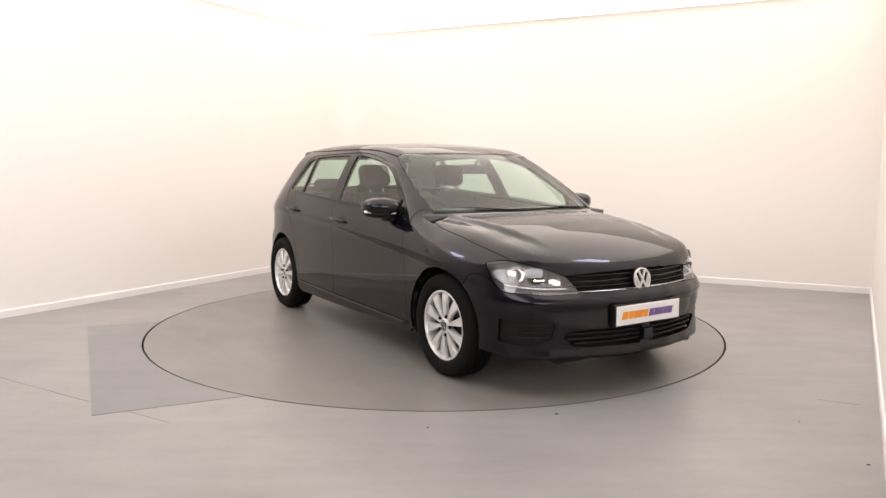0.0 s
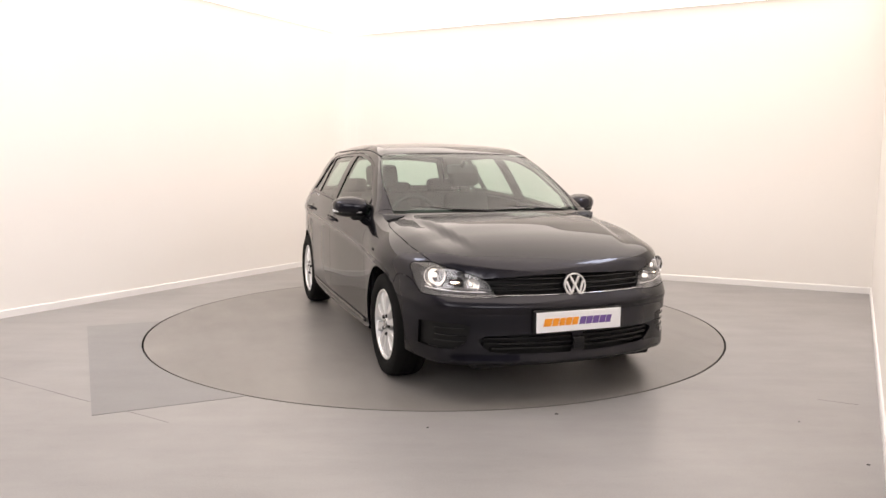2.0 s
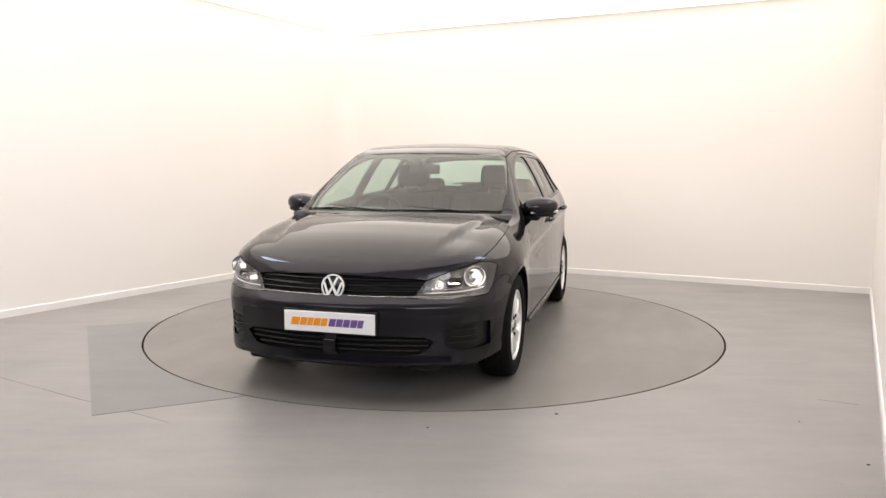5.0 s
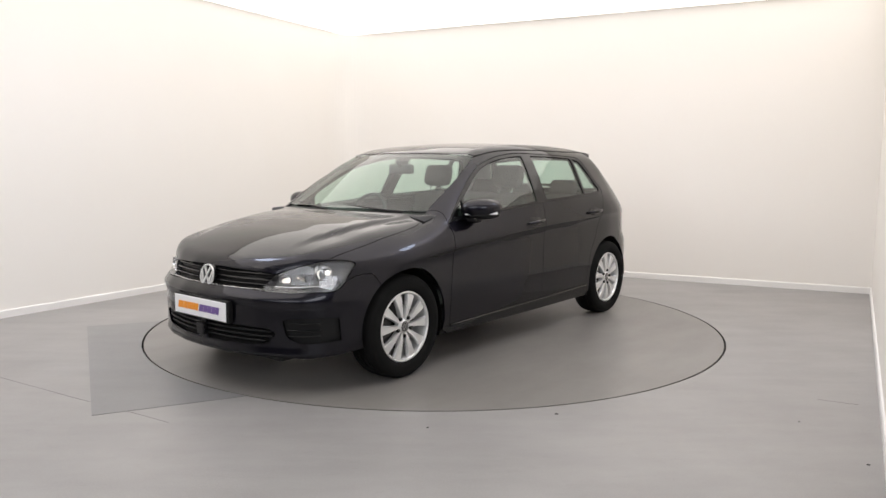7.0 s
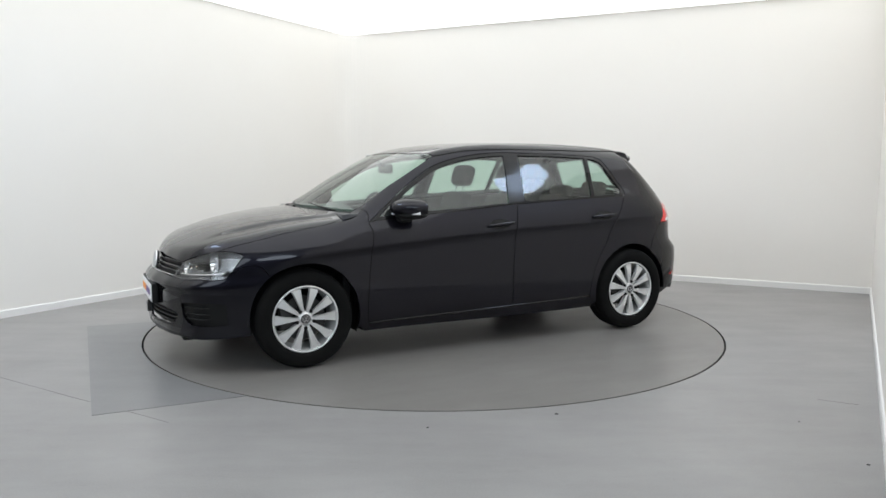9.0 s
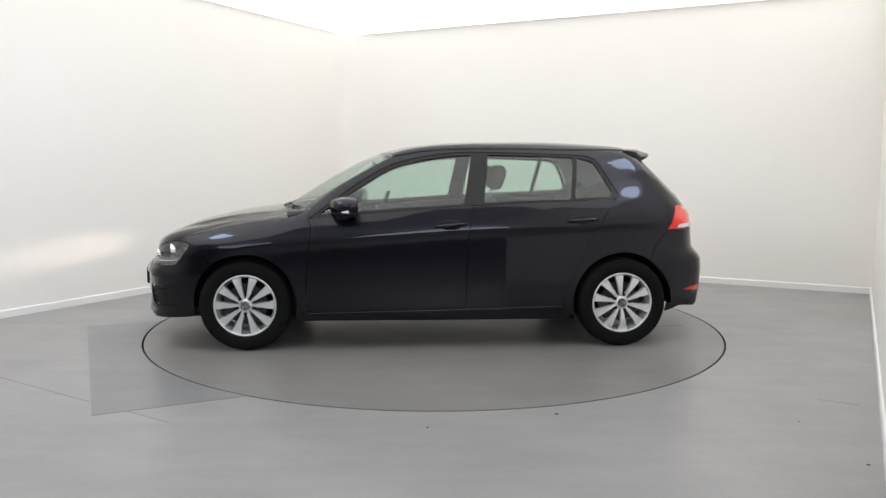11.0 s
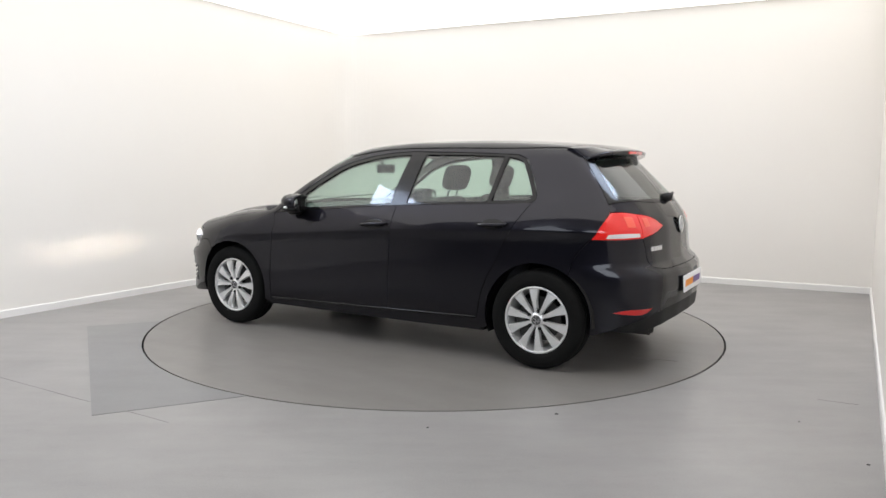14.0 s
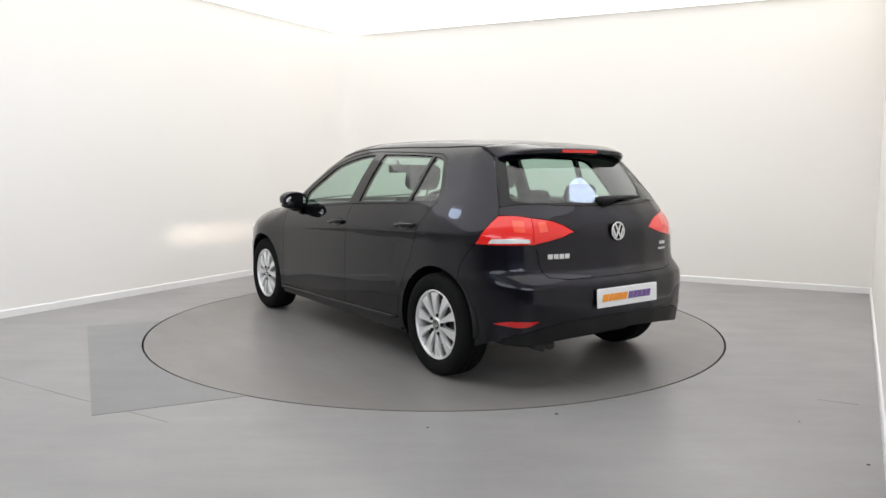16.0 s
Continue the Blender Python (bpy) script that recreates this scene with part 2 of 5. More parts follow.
top = [bm.verts.new((x * (TABLE_R - 0.008), y * (TABLE_R - 0.008), 0)) for x, y in ring]
rim = [bm.verts.new((x * (TABLE_R - 0.014), y * (TABLE_R - 0.014), -0.05)) for x, y in ring]
bm.faces.new(top)
bm.faces.new(list(reversed(rim)))
for i in range(N):
    bm.faces.new((rim[i], rim[(i + 1) % N], top[(i + 1) % N], top[i]))
part("disc", bm, DISC, turntable, "grey vinyl top of the turntable", smooth=False)

# hatch lines, seams, marks and a darker patch in the floor


def floor_line(name, pts, width, z, mat, parent=None, label=""):
    bm = bmesh.new()
    pts = [Vector(p) for p in pts]
    rows = []
    for i, p in enumerate(pts):
        d = (pts[min(i + 1, len(pts) - 1)] - pts[max(i - 1, 0)]).normalized()
        n = Vector((-d.y, d.x)) * width / 2
        rows.append([bm.verts.new((*(p - n), -0.002)), bm.verts.new((*(p - n), z)), bm.verts.new((*(p + n), z)), bm.verts.new((*(p + n), -0.002))])
    for a, b in zip(rows, rows[1:]):
        for j in range(3):
            bm.faces.new((a[j], a[j + 1], b[j + 1], b[j]))
    bmesh.ops.recalc_face_normals(bm, faces=bm.faces)
    ob = mesh_ob(name, bm, mat, parent, label)
    if not parent:
        tagged(ob, label, "floor seam", kind="structure")
    return ob


SEAM = material("seam_grime", (0.215, 0.205, 0.198), 0.6)
# darker grey for a thin sheet beside the turntable
PATCH = worn_vinyl("patch_vinyl", (0.168, 0.167, 0.168), (0.232, 0.231, 0.232), (0.27, 0.37), (0.6, 2.0, 1))
bm = bmesh.new()
a0, a1 = math.atan2(-0.01, -2.252), math.atan2(-2.028, -1.07)
arcp = [((TABLE_R + 0.0058) * math.cos(a), (TABLE_R + 0.0058) * math.sin(a)) for a in np.linspace(a0, a1 if a1 > a0 else a1 + 2 * math.pi, 40)] if a0 > 0 else [((TABLE_R + 0.0058) * math.cos(a), (TABLE_R + 0.0058) * math.sin(a)) for a in np.linspace(a0, a1, 40)]
prism(bm, [(-2.754, -0.207)] + [(-1.754, -2.307)] + [tuple(p) for p in reversed(arcp)], -0.01, 0.002)
bmesh.ops.recalc_face_normals(bm, faces=bm.faces)
tagged(mesh_ob("floor_patch", bm, PATCH), "darker grey vinyl patch beside the turntable", "floor patch", kind="structure")
floor_line("floor_seam", [(-2.75, -1.54), (-2.618, -1.621), (-1.877, -2.079), (-1.559, -2.263), (-1.33, -2.406)], 0.0014, 0.0012, SEAM, label="thin dark seam in the vinyl floor")
floor_line("floor_seam", [(2.12, -2.03), (2.294, -2.125)], 0.0012, 0.0012, SEAM, label="thin dark seam in the vinyl floor")
for x, y, r in ((1.875, -2.931, 0.008), (0.631, -2.275, 0.011), (-0.035, -2.476, 0.006), (1.84, -2.39, 0.005)):
    bm = bmesh.new()
    prism(bm, [(x + r * math.cos(a), y + r * 0.8 * math.sin(a)) for a in np.linspace(0, 2 * math.pi, 15)[:-1]], -0.002, 0.0015)
    tagged(mesh_ob("floor_mark", bm, GAP), "small dark mark on the grey floor", "floor mark", kind="structure")
# the hatch is cut into the disc and turns with it
back = Matrix.Rotation(radians(193.9), 2)
hatch = [back @ Vector(p) for p in ((1.600, -0.58), (1.61, -0.69), (1.90, -0.70))]
floor_line("hatch_joint", hatch, 0.006, 0.0015, SEAM, turntable)

# ---------- car body surface: a smooth field that is zero on the outer skin ----------
def curve(xs, ys, blur=0.06):
    """A smooth curve through soft corners; a table over the range with rounded bends."""
    xs, ys = np.array(xs, float), np.array(ys, float)
    if xs[0] > xs[-1]:
        xs, ys = xs[::-1], ys[::-1]
    pad = 4 * blur
    step = 0.002
    g = np.arange(xs[0] - 2 * pad, xs[-1] + 2 * pad, step)
    v = np.interp(g, xs, ys)
    a, b = (ys[1] - ys[0]) / (xs[1] - xs[0]), (ys[-1] - ys[-2]) / (xs[-1] - xs[-2])
    v = np.where(g < xs[0], ys[0] + a * (g - xs[0]), np.where(g > xs[-1], ys[-1] + b * (g - xs[-1]), v))
    k = np.arange(-3 * blur, 3 * blur + step, step)
    w = np.exp(-0.5 * (k / blur) ** 2)
    w /= w.sum()
    n = len(k) // 2
    v = np.convolve(np.pad(v, n, mode="reflect", reflect_type="odd"), w, mode="same")[n:-n]
    return lambda q: np.interp(q, g, v)


# height of the belt line, sill, roof and bonnet along the length (x forward from mid-wheelbase)
BELT = curve([2.2, 1.9, 1.7, 1.3, 0.9, 0.55, 0.1, -0.2, -0.96, -1.25, -1.7, -2.1], [0.70, 0.79, 0.83, 0.89, 0.92, 0.947, 0.98, 1.0, 1.03, 1.045, 1.05, 1.05], 0.08)
CREASE = lambda x: BELT(x) - 0.168
ROOF = curve([2.6, 2.15, 2.08, 2.0, 1.9, 1.8, 1.7, 1.5, 1.30, 1.15, 1.08, 0.95, 0.76, 0.57, 0.38, 0.2, 0.0, -0.2, -0.4, -0.62, -0.84, -1.06, -1.28, -1.5, -1.7, -2.2], [0.20, 0.64, 0.708, 0.760, 0.811, 0.851, 0.882, 0.928, 0.958, 0.972, 0.995, 1.085, 1.20, 1.305, 1.380, 1.422, 1.445, 1.457, 1.462, 1.464, 1.462, 1.454, 1.441, 1.419, 1.395, 1.30], 0.035)
LOW = curve([0.10, 0.17, 0.22, 0.30, 0.45, 0.60, 0.72, 0.82], [0.80, 0.838, 0.858, 0.871, 0.877, 0.876, 0.874, 0.873], 0.02)
HIGH = curve([-0.30, -0.10, -0.05, -0.02, 0.0, 0.03, 0.06, 0.10, 0.17, 0.27, 0.37, 0.47, 0.55], [0.874, 0.873, 0.874, 0.879, 0.886, 0.880, 0.872, 0.860, 0.835, 0.785, 0.733, 0.672, 0.61], 0.006)
SOFT_HIGH = curve([-0.30, -0.10, 0.0, 0.04, 0.10, 0.17, 0.27, 0.37, 0.47, 0.55], [0.873, 0.875, 0.883, 0.874, 0.852, 0.818, 0.775, 0.733, 0.672, 0.61], 0.02)
PLAN = curve([2.3, 2.1, 2.0, 1.9, 1.75, 1.6, 1.4, 1.25, 0.9, 0.5, 0.0, -0.5, -1.0, -1.3, -1.6, -1.8, -1.95, -2.1], [0.38, 0.23, 0.17, 0.115, 0.055, 0.012, -0.020, -0.018, 0.004, 0.004, 0.0, 0.002, 0.010, 0.008, 0.045, 0.09, 0.14, 0.20], 0.08)
GREEN_PLAN = curve([1.2, 0.8, 0.4, 0.1, -0.3, -0.8, -1.2, -1.5, -1.8, -2.1], [0.03, 0.025, 0.02, 0.004, 0.0, 0.010, 0.038, 0.070, 0.115, 0.17], 0.12)
NOSE = curve([0.1, 0.19, 0.215, 0.235, 0.262, 0.30, 0.40, 0.495, 0.525, 0.55, 0.60, 0.68, 0.72, 0.80, 1.0], [2.02, 2.10, 2.146, 2.152, 2.143, 2.142, 2.146, 2.146, 2.166, 2.153, 2.105, 2.075, 2.07, 2.06, 2.04], 0.009)
NOSE_PLAN = curve([-0.2, 0.0, 0.2, 0.44, 0.6, 0.7, 0.78, 0.84, 0.9, 1.0], [0.010, 0.0, 0.010, 0.062, 0.128, 0.19, 0.275, 0.39, 0.60, 1.1], 0.03)
TAIL = curve([0.1, 0.20, 0.28, 0.36, 0.52, 0.61, 0.655, 0.68, 0.74, 0.89, 0.95, 1.0, 1.07, 1.2, 1.34, 1.40, 1.5], [1.98, 2.03, 2.06, 2.07, 2.08, 2.075, 2.035, 2.005, 1.995, 1.985, 1.965, 1.938, 1.89, 1.755, 1.605, 1.535, 1.42], 0.010)
TAIL_PLAN = curve([-0.2, 0.0, 0.26, 0.5, 0.65, 0.75, 0.82, 0.9, 1.0], [0.01, 0.0, 0.014, 0.055, 0.115, 0.20, 0.31, 0.52, 0.95], 0.03)


def smax(a, b, k):
    h = np.clip(0.5 + 0.5 * (a - b) / k, 0, 1)
    return b * (1 - h) + a * h + k * h * (1 - h)


def step01(x, a, b):
    s = np.clip((x - a) / (b - a), 0, 1)
    return s * s * (3 - 2 * s)


def field(p):
    x, y, z = p[..., 0], np.abs(p[..., 1]), p[..., 2]
    s = z - CREASE(x)
    up = step01(s, -0.10, -0.03)
    fade = step01(x, 1.0, 1.7)
    width = LOW(np.minimum(z, 0.8)) * (1 - up) + (HIGH(s) * (1 - fade) + SOFT_HIGH(s) * fade) * up
    g = step01(z - BELT(x), -0.12, 0.15)
    side = y - (width - PLAN(x) * (1 - g) - np.maximum(GREEN_PLAN(x), 0) * g - 0.0 * z)
    front_part = step01(x, 0.9, 1.25)
    bulge = 0.26 * step01(x, 0.1, 0.6) * (1 - 0.75 * front_part)
    crown = 0.075 * (1 - front_part) + 0.055 * front_part
    top = (z - (ROOF(x + bulge * y * y) - crown * y * y)) * (0.85 - 0.1 * step01(x, 0.3, 0.5) * (1 - front_part))
    lip = 0.60 - 0.17 * np.clip((x - 1.0) / 1.0, 0, 1) ** 1.2
    top = top + 0.016 * front_part * (1 - step01(x, 1.6, 1.9)) * step01(y - lip, -0.01, 0.06)
    nose = x - (NOSE(z) - NOSE_PLAN(y))
    nose = nose * (0.92 - 0.35 * step01(y, 0.5, 0.8))
    tail = -x - (TAIL(z) - TAIL_PLAN(y) * (1 + 0.45 * step01(z, 0.85, 1.1)))
    tail = tail * (0.9 - 0.3 * step01(y, 0.5, 0.8))
    f = smax(side, top, 0.05 + 0.09 * front_part + 0.05 * step01(-x, 0.0, 1.0))
    f = smax(f, nose, 0.05)
    f = smax(f, tail, 0.07)
    return smax(f, 0.155 + 0.04 * step01(-x, 1.3, 2.0) + 0.03 * step01(x, 1.5, 2.1) - z, 0.05)


def cast(p, d, far=1.6, steps=44):
    """From points p outside the skin along directions d to the skin; p may be arrays."""
    p, d = np.asarray(p, float), np.asarray(d, float)
    lo, hit = np.zeros(p.shape[:-1]), np.zeros(p.shape[:-1], bool)
    hi = np.full(p.shape[:-1], far)
    for i in range(steps * 4):
        t = far * (i + 1) / (steps * 4)
        inside = (field(p + d * t) < 0) & ~hit
        hi = np.where(inside, t, hi)
        lo = np.where(inside, t - far / (steps * 4), lo)
        hit |= inside
    for _ in range(22):
        mid = 0.5 * (lo + hi)
        ins = field(p + d * mid[..., None]) < 0
        hi, lo = np.where(ins, mid, hi), np.where(ins, lo, mid)
    return p + d * hi[..., None], hit


def normals(p, e=0.003):
    p = np.asarray(p, float)
    g = np.stack([field(p + np.eye(3)[i] * e) - field(p - np.eye(3)[i] * e) for i in range(3)], -1)
    return g / np.maximum(np.linalg.norm(g, axis=-1, keepdims=True), 1e-9)

# ---------- car panels: outlines on the skin, filled and folded at their edges ----------
from mathutils import geometry


def snap(p):
    """Move points onto the skin."""
    p = np.array(p, float)
    for _ in range(12):
        n = np.stack([field(p + np.eye(3)[i] * 0.003) - field(p - np.eye(3)[i] * 0.003) for i in range(3)], -1) / 0.006
        p = p - n * (field(p) / np.maximum((n * n).sum(-1), 0.05))[:, None]
    return p


def spline(ctrl, step=0.016):
    """A smooth line of points through the given ones."""
    c = np.array(ctrl, float)
    if len(c) == 2:
        n = max(2, int(np.linalg.norm(c[1] - c[0]) / step))
        s = np.linspace(0, 1, n + 1)[:, None]
        return c[0] * (1 - s) + c[1] * s
    out = []
    e = np.vstack([2 * c[0] - c[1], c, 2 * c[-1] - c[-2]])
    for i in range(1, len(e) - 2):
        n = max(1, int(np.linalg.norm(e[i + 1] - e[i]) / step))
        for k in range(n):
            t = k / n
            out.append(0.5 * ((2 * e[i]) + (e[i + 1] - e[i - 1]) * t + (2 * e[i - 1] - 5 * e[i] + 4 * e[i + 1] - e[i + 2]) * t * t + (3 * e[i] - e[i - 1] - 3 * e[i + 1] + e[i + 2]) * t ** 3))
    out.append(c[-1])
    return np.array(out)


def arch(cx, a0, a1, y=0.86, r=0.352, cz=0.322):
    n = max(3, int(abs(a1 - a0) / 3))
    return [(cx + r * math.cos(radians(a)), y, cz + r * math.sin(radians(a))) for a in np.linspace(a0, a1, n)]


def inside(poly, q):
    """Which points q lie in the closed 2D outline."""
    res = np.zeros(len(q), bool)
    n = len(poly)
    for i in range(n):
        (x1, y1), (x2, y2) = poly[i], poly[(i + 1) % n]
        if y1 == y2:
            continue
        c = ((y1 > q[:, 1]) != (y2 > q[:, 1])) & (q[:, 0] < (x2 - x1) * (q[:, 1] - y1) / (y2 - y1) + x1)
        res ^= c
    return res


def loop3(segs):
    """A closed outline on the skin from a chain of splines."""
    pts = []
    for s in segs:
        q = snap(spline(s))
        if pts and np.linalg.norm(pts[-1] - q[0]) < 0.004:
            q = q[1:]
        pts += list(q)
    if np.linalg.norm(pts[0] - pts[-1]) < 0.004:
        pts.pop()
    return np.array(pts)


def skin(segs, d, grid=0.024, holes=(), full=False, ridge=False):
    """Points, triangles and normals of a panel seen along d. full: close it at y = 0 and mirror it."""
    d = np.array(d, float) / np.linalg.norm(d)
    u = np.cross((0, 0, 1), d) if abs(d[2]) < 0.9 else np.cross((0, 1, 0), d)
    if abs(d[1]) < 1e-6 and abs(d[2]) >= 0.9:
        u = np.array((0, 1.0, 0))
    u /= np.linalg.norm(u)
    v = np.cross(d, u)
    ring = loop3(segs)
    if full:
        ring[np.abs(ring[:, 1]) < 0.003, 1] = 0
        a, b = ring[-1], ring[0]
        n = max(2, int(np.linalg.norm(a - b) / grid))
        s = np.linspace(0, 1, n + 1)[1:-1, None]
        mid = a * (1 - s) + b * s
        mid[:, 1] = 0
        d0 = np.array((d[0], 0, d[2])) / np.hypot(d[0], d[2])
        mid, _ = cast(mid + d0 * 0.6, np.broadcast_to(-d0, mid.shape), 1.2)
        ring = np.vstack([ring, mid])
    to2 = lambda p: np.stack([p @ u, p @ v], -1)
    r2 = to2(ring)
    hole3 = [loop3(h) for h in holes]
    h2 = [to2(h) for h in hole3]
    lo, hi = r2.min(0), r2.max(0)
    gx, gy = np.meshgrid(np.arange(lo[0] + grid / 2, hi[0], grid), np.arange(lo[1] + grid / 2, hi[1], grid))
    g = np.stack([gx.ravel(), gy.ravel()], -1)
    keep = inside(r2, g)
    for h in h2:
        keep &= ~inside(h, g)
    g = g[keep]
    edge = np.vstack([r2] + h2)
    if len(g):
        dist = np.min(np.linalg.norm(g[:, None] - edge[None], axis=-1), axis=1)
        g = g[dist > 0.42 * grid]
    if ridge:
        # rows of points along the shoulder crease keep it crisp
        xs = np.arange(ring[:, 0].min(), ring[:, 0].max(), 0.018)
        rows = np.vstack([to2(snap(np.stack([xs, np.full(len(xs), 0.875), CREASE(xs) + dz], -1))) for dz in (-0.022, -0.010, 0.0, 0.010, 0.022)])
        rows = rows[inside(r2, rows)]
        rows = rows[np.min(np.linalg.norm(rows[:, None] - edge[None], axis=-1), axis=1) > 0.007]
        g = np.vstack([g[np.min(np.linalg.norm(g[:, None] - rows[None], axis=-1), axis=1) > 0.012], rows])
    verts = [Vector(q) for q in np.vstack([edge, g])]
    edges, k = [], 0
    for loop in [r2] + h2:
        n = len(loop)
        edges += [(k + i, k + (i + 1) % n) for i in range(n)]
        k += n
    vo, _, fo, _, _, _ = geometry.delaunay_2d_cdt(verts, edges, [], 0, 1e-6)
    q = np.array([(w.x, w.y) for w in vo])
    cen = np.array([np.mean([q[i] for i in f], axis=0) for f in fo])
    ok = inside(r2, cen)
    for h in h2:
        ok &= ~inside(h, cen)
    tris = [tuple(f) for f, o in zip(fo, ok) if o]
    known = np.vstack([ring] + hole3)
    p0 = q[:, :1] * u + q[:, 1:] * v
    base = p0 + d * (float((known @ d).max()) + 0.12)
    p, hit = cast(base, np.broadcast_to(-d, base.shape), float((known @ d).max() - (known @ d).min()) + 0.6, 60)
    k2 = to2(known)
    for i in range(len(q)):
        near = np.argmin(((k2 - q[i]) ** 2).sum(-1))
        if ((k2[near] - q[i]) ** 2).sum() < 1e-8:
            p[i] = known[near]
    return p, tris


def panel(name, mat, parent, segs, d, label="", grid=0.024, holes=(), full=False, offset=0.0, gap=0.0022, fold=0.014, side=1, ridge=False):
    p, tris = skin(segs, d, grid, holes, full, ridge)
    bm = bmesh.new()
    vs = [bm.verts.new(q) for q in p]
    for t in tris:
        try:
            bm.faces.new([vs[i] for i in t])
        except ValueError:
            pass
    bmesh.ops.delete(bm, geom=[w for w in bm.verts if not w.link_faces], context="VERTS")
    if full:
        dup = bmesh.ops.duplicate(bm, geom=bm.verts[:] + bm.edges[:] + bm.faces[:])["geom"]
        for w in dup:
            if isinstance(w, bmesh.types.BMVert):
                w.co.y *= -1
        bmesh.ops.remove_doubles(bm, verts=[w for w in bm.verts if abs(w.co.y) < 0.002], dist=0.0015)
    bm.normal_update()
    fl = list(bm.faces)
    fc = normals(np.array([f.calc_center_median() for f in fl]))
    for f, q in zip(fl, fc):
        if Vector(q).dot(f.normal) < 0:
            f.normal_flip()
    orig = list(bm.verts)
    co = np.array([w.co for w in orig])
    nn = normals(co)
    bm.verts.index_update()
    border = [e for e in bm.edges if len(e.link_faces) == 1]
    push = {}
    for e in border:
        f = e.link_faces[0]
        mid = (e.verts[0].co + e.verts[1].co) / 2
        t = (e.verts[1].co - e.verts[0].co).normalized()
        inw = f.calc_center_median() - mid
        inw = (inw - t * inw.dot(t)).normalized()
        for w in e.verts:
            push.setdefault(w, []).append(inw)
    for w, lst in push.items():
        w.co += sum(lst, Vector()).normalized() * gap
    smooth_faces = set(bm.faces)
    low = {w: bm.verts.new(w.co - Vector(nn[i]) * fold) for i, w in enumerate(orig) if w in push}
    for e in border:
        f = e.link_faces[0]
        lp = [l for l in f.loops if l.edge == e][0]
        a, b = lp.vert, lp.link_loop_next.vert
        bm.faces.new((b, a, low[a], low[b]))
    if offset:
        for i, w in enumerate(orig):
            w.co += Vector(nn[i]) * offset
            if w in low:
                low[w].co += Vector(nn[i]) * offset
    if side < 0:
        for w in bm.verts:
            w.co.y *= -1
        bmesh.ops.reverse_faces(bm, faces=bm.faces[:])
    bm.verts.index_update()
    bm.faces.index_update()
    flat = [f not in smooth_faces for f in bm.faces]
    me = bpy.data.meshes.new(name)
    bm.to_mesh(me)
    bm.free()
    me.materials.append(mat)
    me.shade_smooth()
    co = np.zeros(len(me.vertices) * 3)
    me.vertices.foreach_get("co", co)
    vn = normals(co.reshape(-1, 3))
    ln = np.zeros((len(me.loops), 3))
    for f in me.polygons:
        for li in f.loop_indices:
            ln[li] = f.normal if flat[f.index] else vn[me.loops[li].vertex_index]
    me.normals_split_custom_set(ln.tolist())
    ob = new(name, me)
    ob.parent = parent
    if label:
        ob["label"] = label
    return ob


def pair(name, mat, parent, segs, d, **kw):
    return [panel(name, mat, parent, segs, d, side=s, **kw) for s in (1, -1)]


car = tagged(new("car"), "dark metallic blue-black five-door hatchback car on the turntable", "car")
# shared outlines
WS_EDGE = [(0.925, 0.686, 0.985), (0.71, 0.678, 1.121), (0.479, 0.641, 1.252), (0.30, 0.590, 1.347)]
WS_TOP = [(0.30, 0.590, 1.347), (0.375, 0.35, 1.362), (0.41, 0, 1.366)]
WS_BASE = [(1.10, 0, 0.99), (1.075, 0.25, 0.99), (1.01, 0.5, 0.985), (0.925, 0.686, 0.985)]
HOOD_REAR = [(1.15, 0, 0.972), (1.13, 0.25, 0.971), (1.065, 0.5, 0.970), (0.965, 0.685, 0.966)]
HOOD_CUT = [(0.965, 0.690, 0.966), (1.03, 0.735, 0.945), (1.12, 0.772, 0.917), (1.26, 0.788, 0.894), (1.43, 0.79, 0.869), (1.56, 0.786, 0.842), (1.71, 0.765, 0.806), (1.82, 0.735, 0.762)]
LAMP_TOP = [(1.82, 0.735, 0.762), (1.88, 0.69, 0.745), (1.94, 0.61, 0.716), (2.0, 0.49, 0.672)]
LAMP_REAR = [(1.82, 0.735, 0.762), (1.74, 0.790, 0.757), (1.69, 0.818, 0.735), (1.72, 0.812, 0.69), (1.757, 0.803, 0.630)]
LAMP_LOW = [(2.058, 0.428, 0.578), (2.0, 0.575, 0.570), (1.94, 0.665, 0.573), (1.815, 0.782, 0.587), (1.757, 0.803, 0.630)]
NOSE_EDGE = [(2.0, 0.49, 0.675), (2.045, 0.25, 0.684), (2.06, 0, 0.688)]
GRILLE_LOW = [(2.10, 0, 0.588), (2.09, 0.22, 0.586), (2.058, 0.428, 0.578)]
DITCH = [(0.30, 0.594, 1.347), (0.0, 0.60, 1.40), (-0.5, 0.60, 1.41), (-1.0, 0.585, 1.40), (-1.40, 0.53, 1.39)]
ROOF_REAR = [(-1.40, 0.53, 1.385), (-1.43, 0.3, 1.41), (-1.44, 0, 1.42)]
GATE_EDGE = [(-1.40, 0.53, 1.385), (-1.50, 0.555, 1.33), (-1.62, 0.622, 1.170), (-1.705, 0.675, 1.037), (-1.722, 0.694, 0.988)]
DLO_LOW = [(0.885, 0.83, 0.908), (0.83, 0.828, 0.918), (0.56, 0.827, 0.943), (0.114, 0.836, 0.977), (-0.2, 0.834, 1.001), (-0.96, 0.818, 1.035), (-1.235, 0.809, 1.044)]
DLO_REAR = [(-1.235, 0.809, 1.044), (-1.275, 0.79, 1.062), (-1.278, 0.77, 1.09), (-1.238, 0.713, 1.167), (-1.190, 0.668, 1.256), (-1.150, 0.64, 1.318), (-1.08, 0.62, 1.345)]
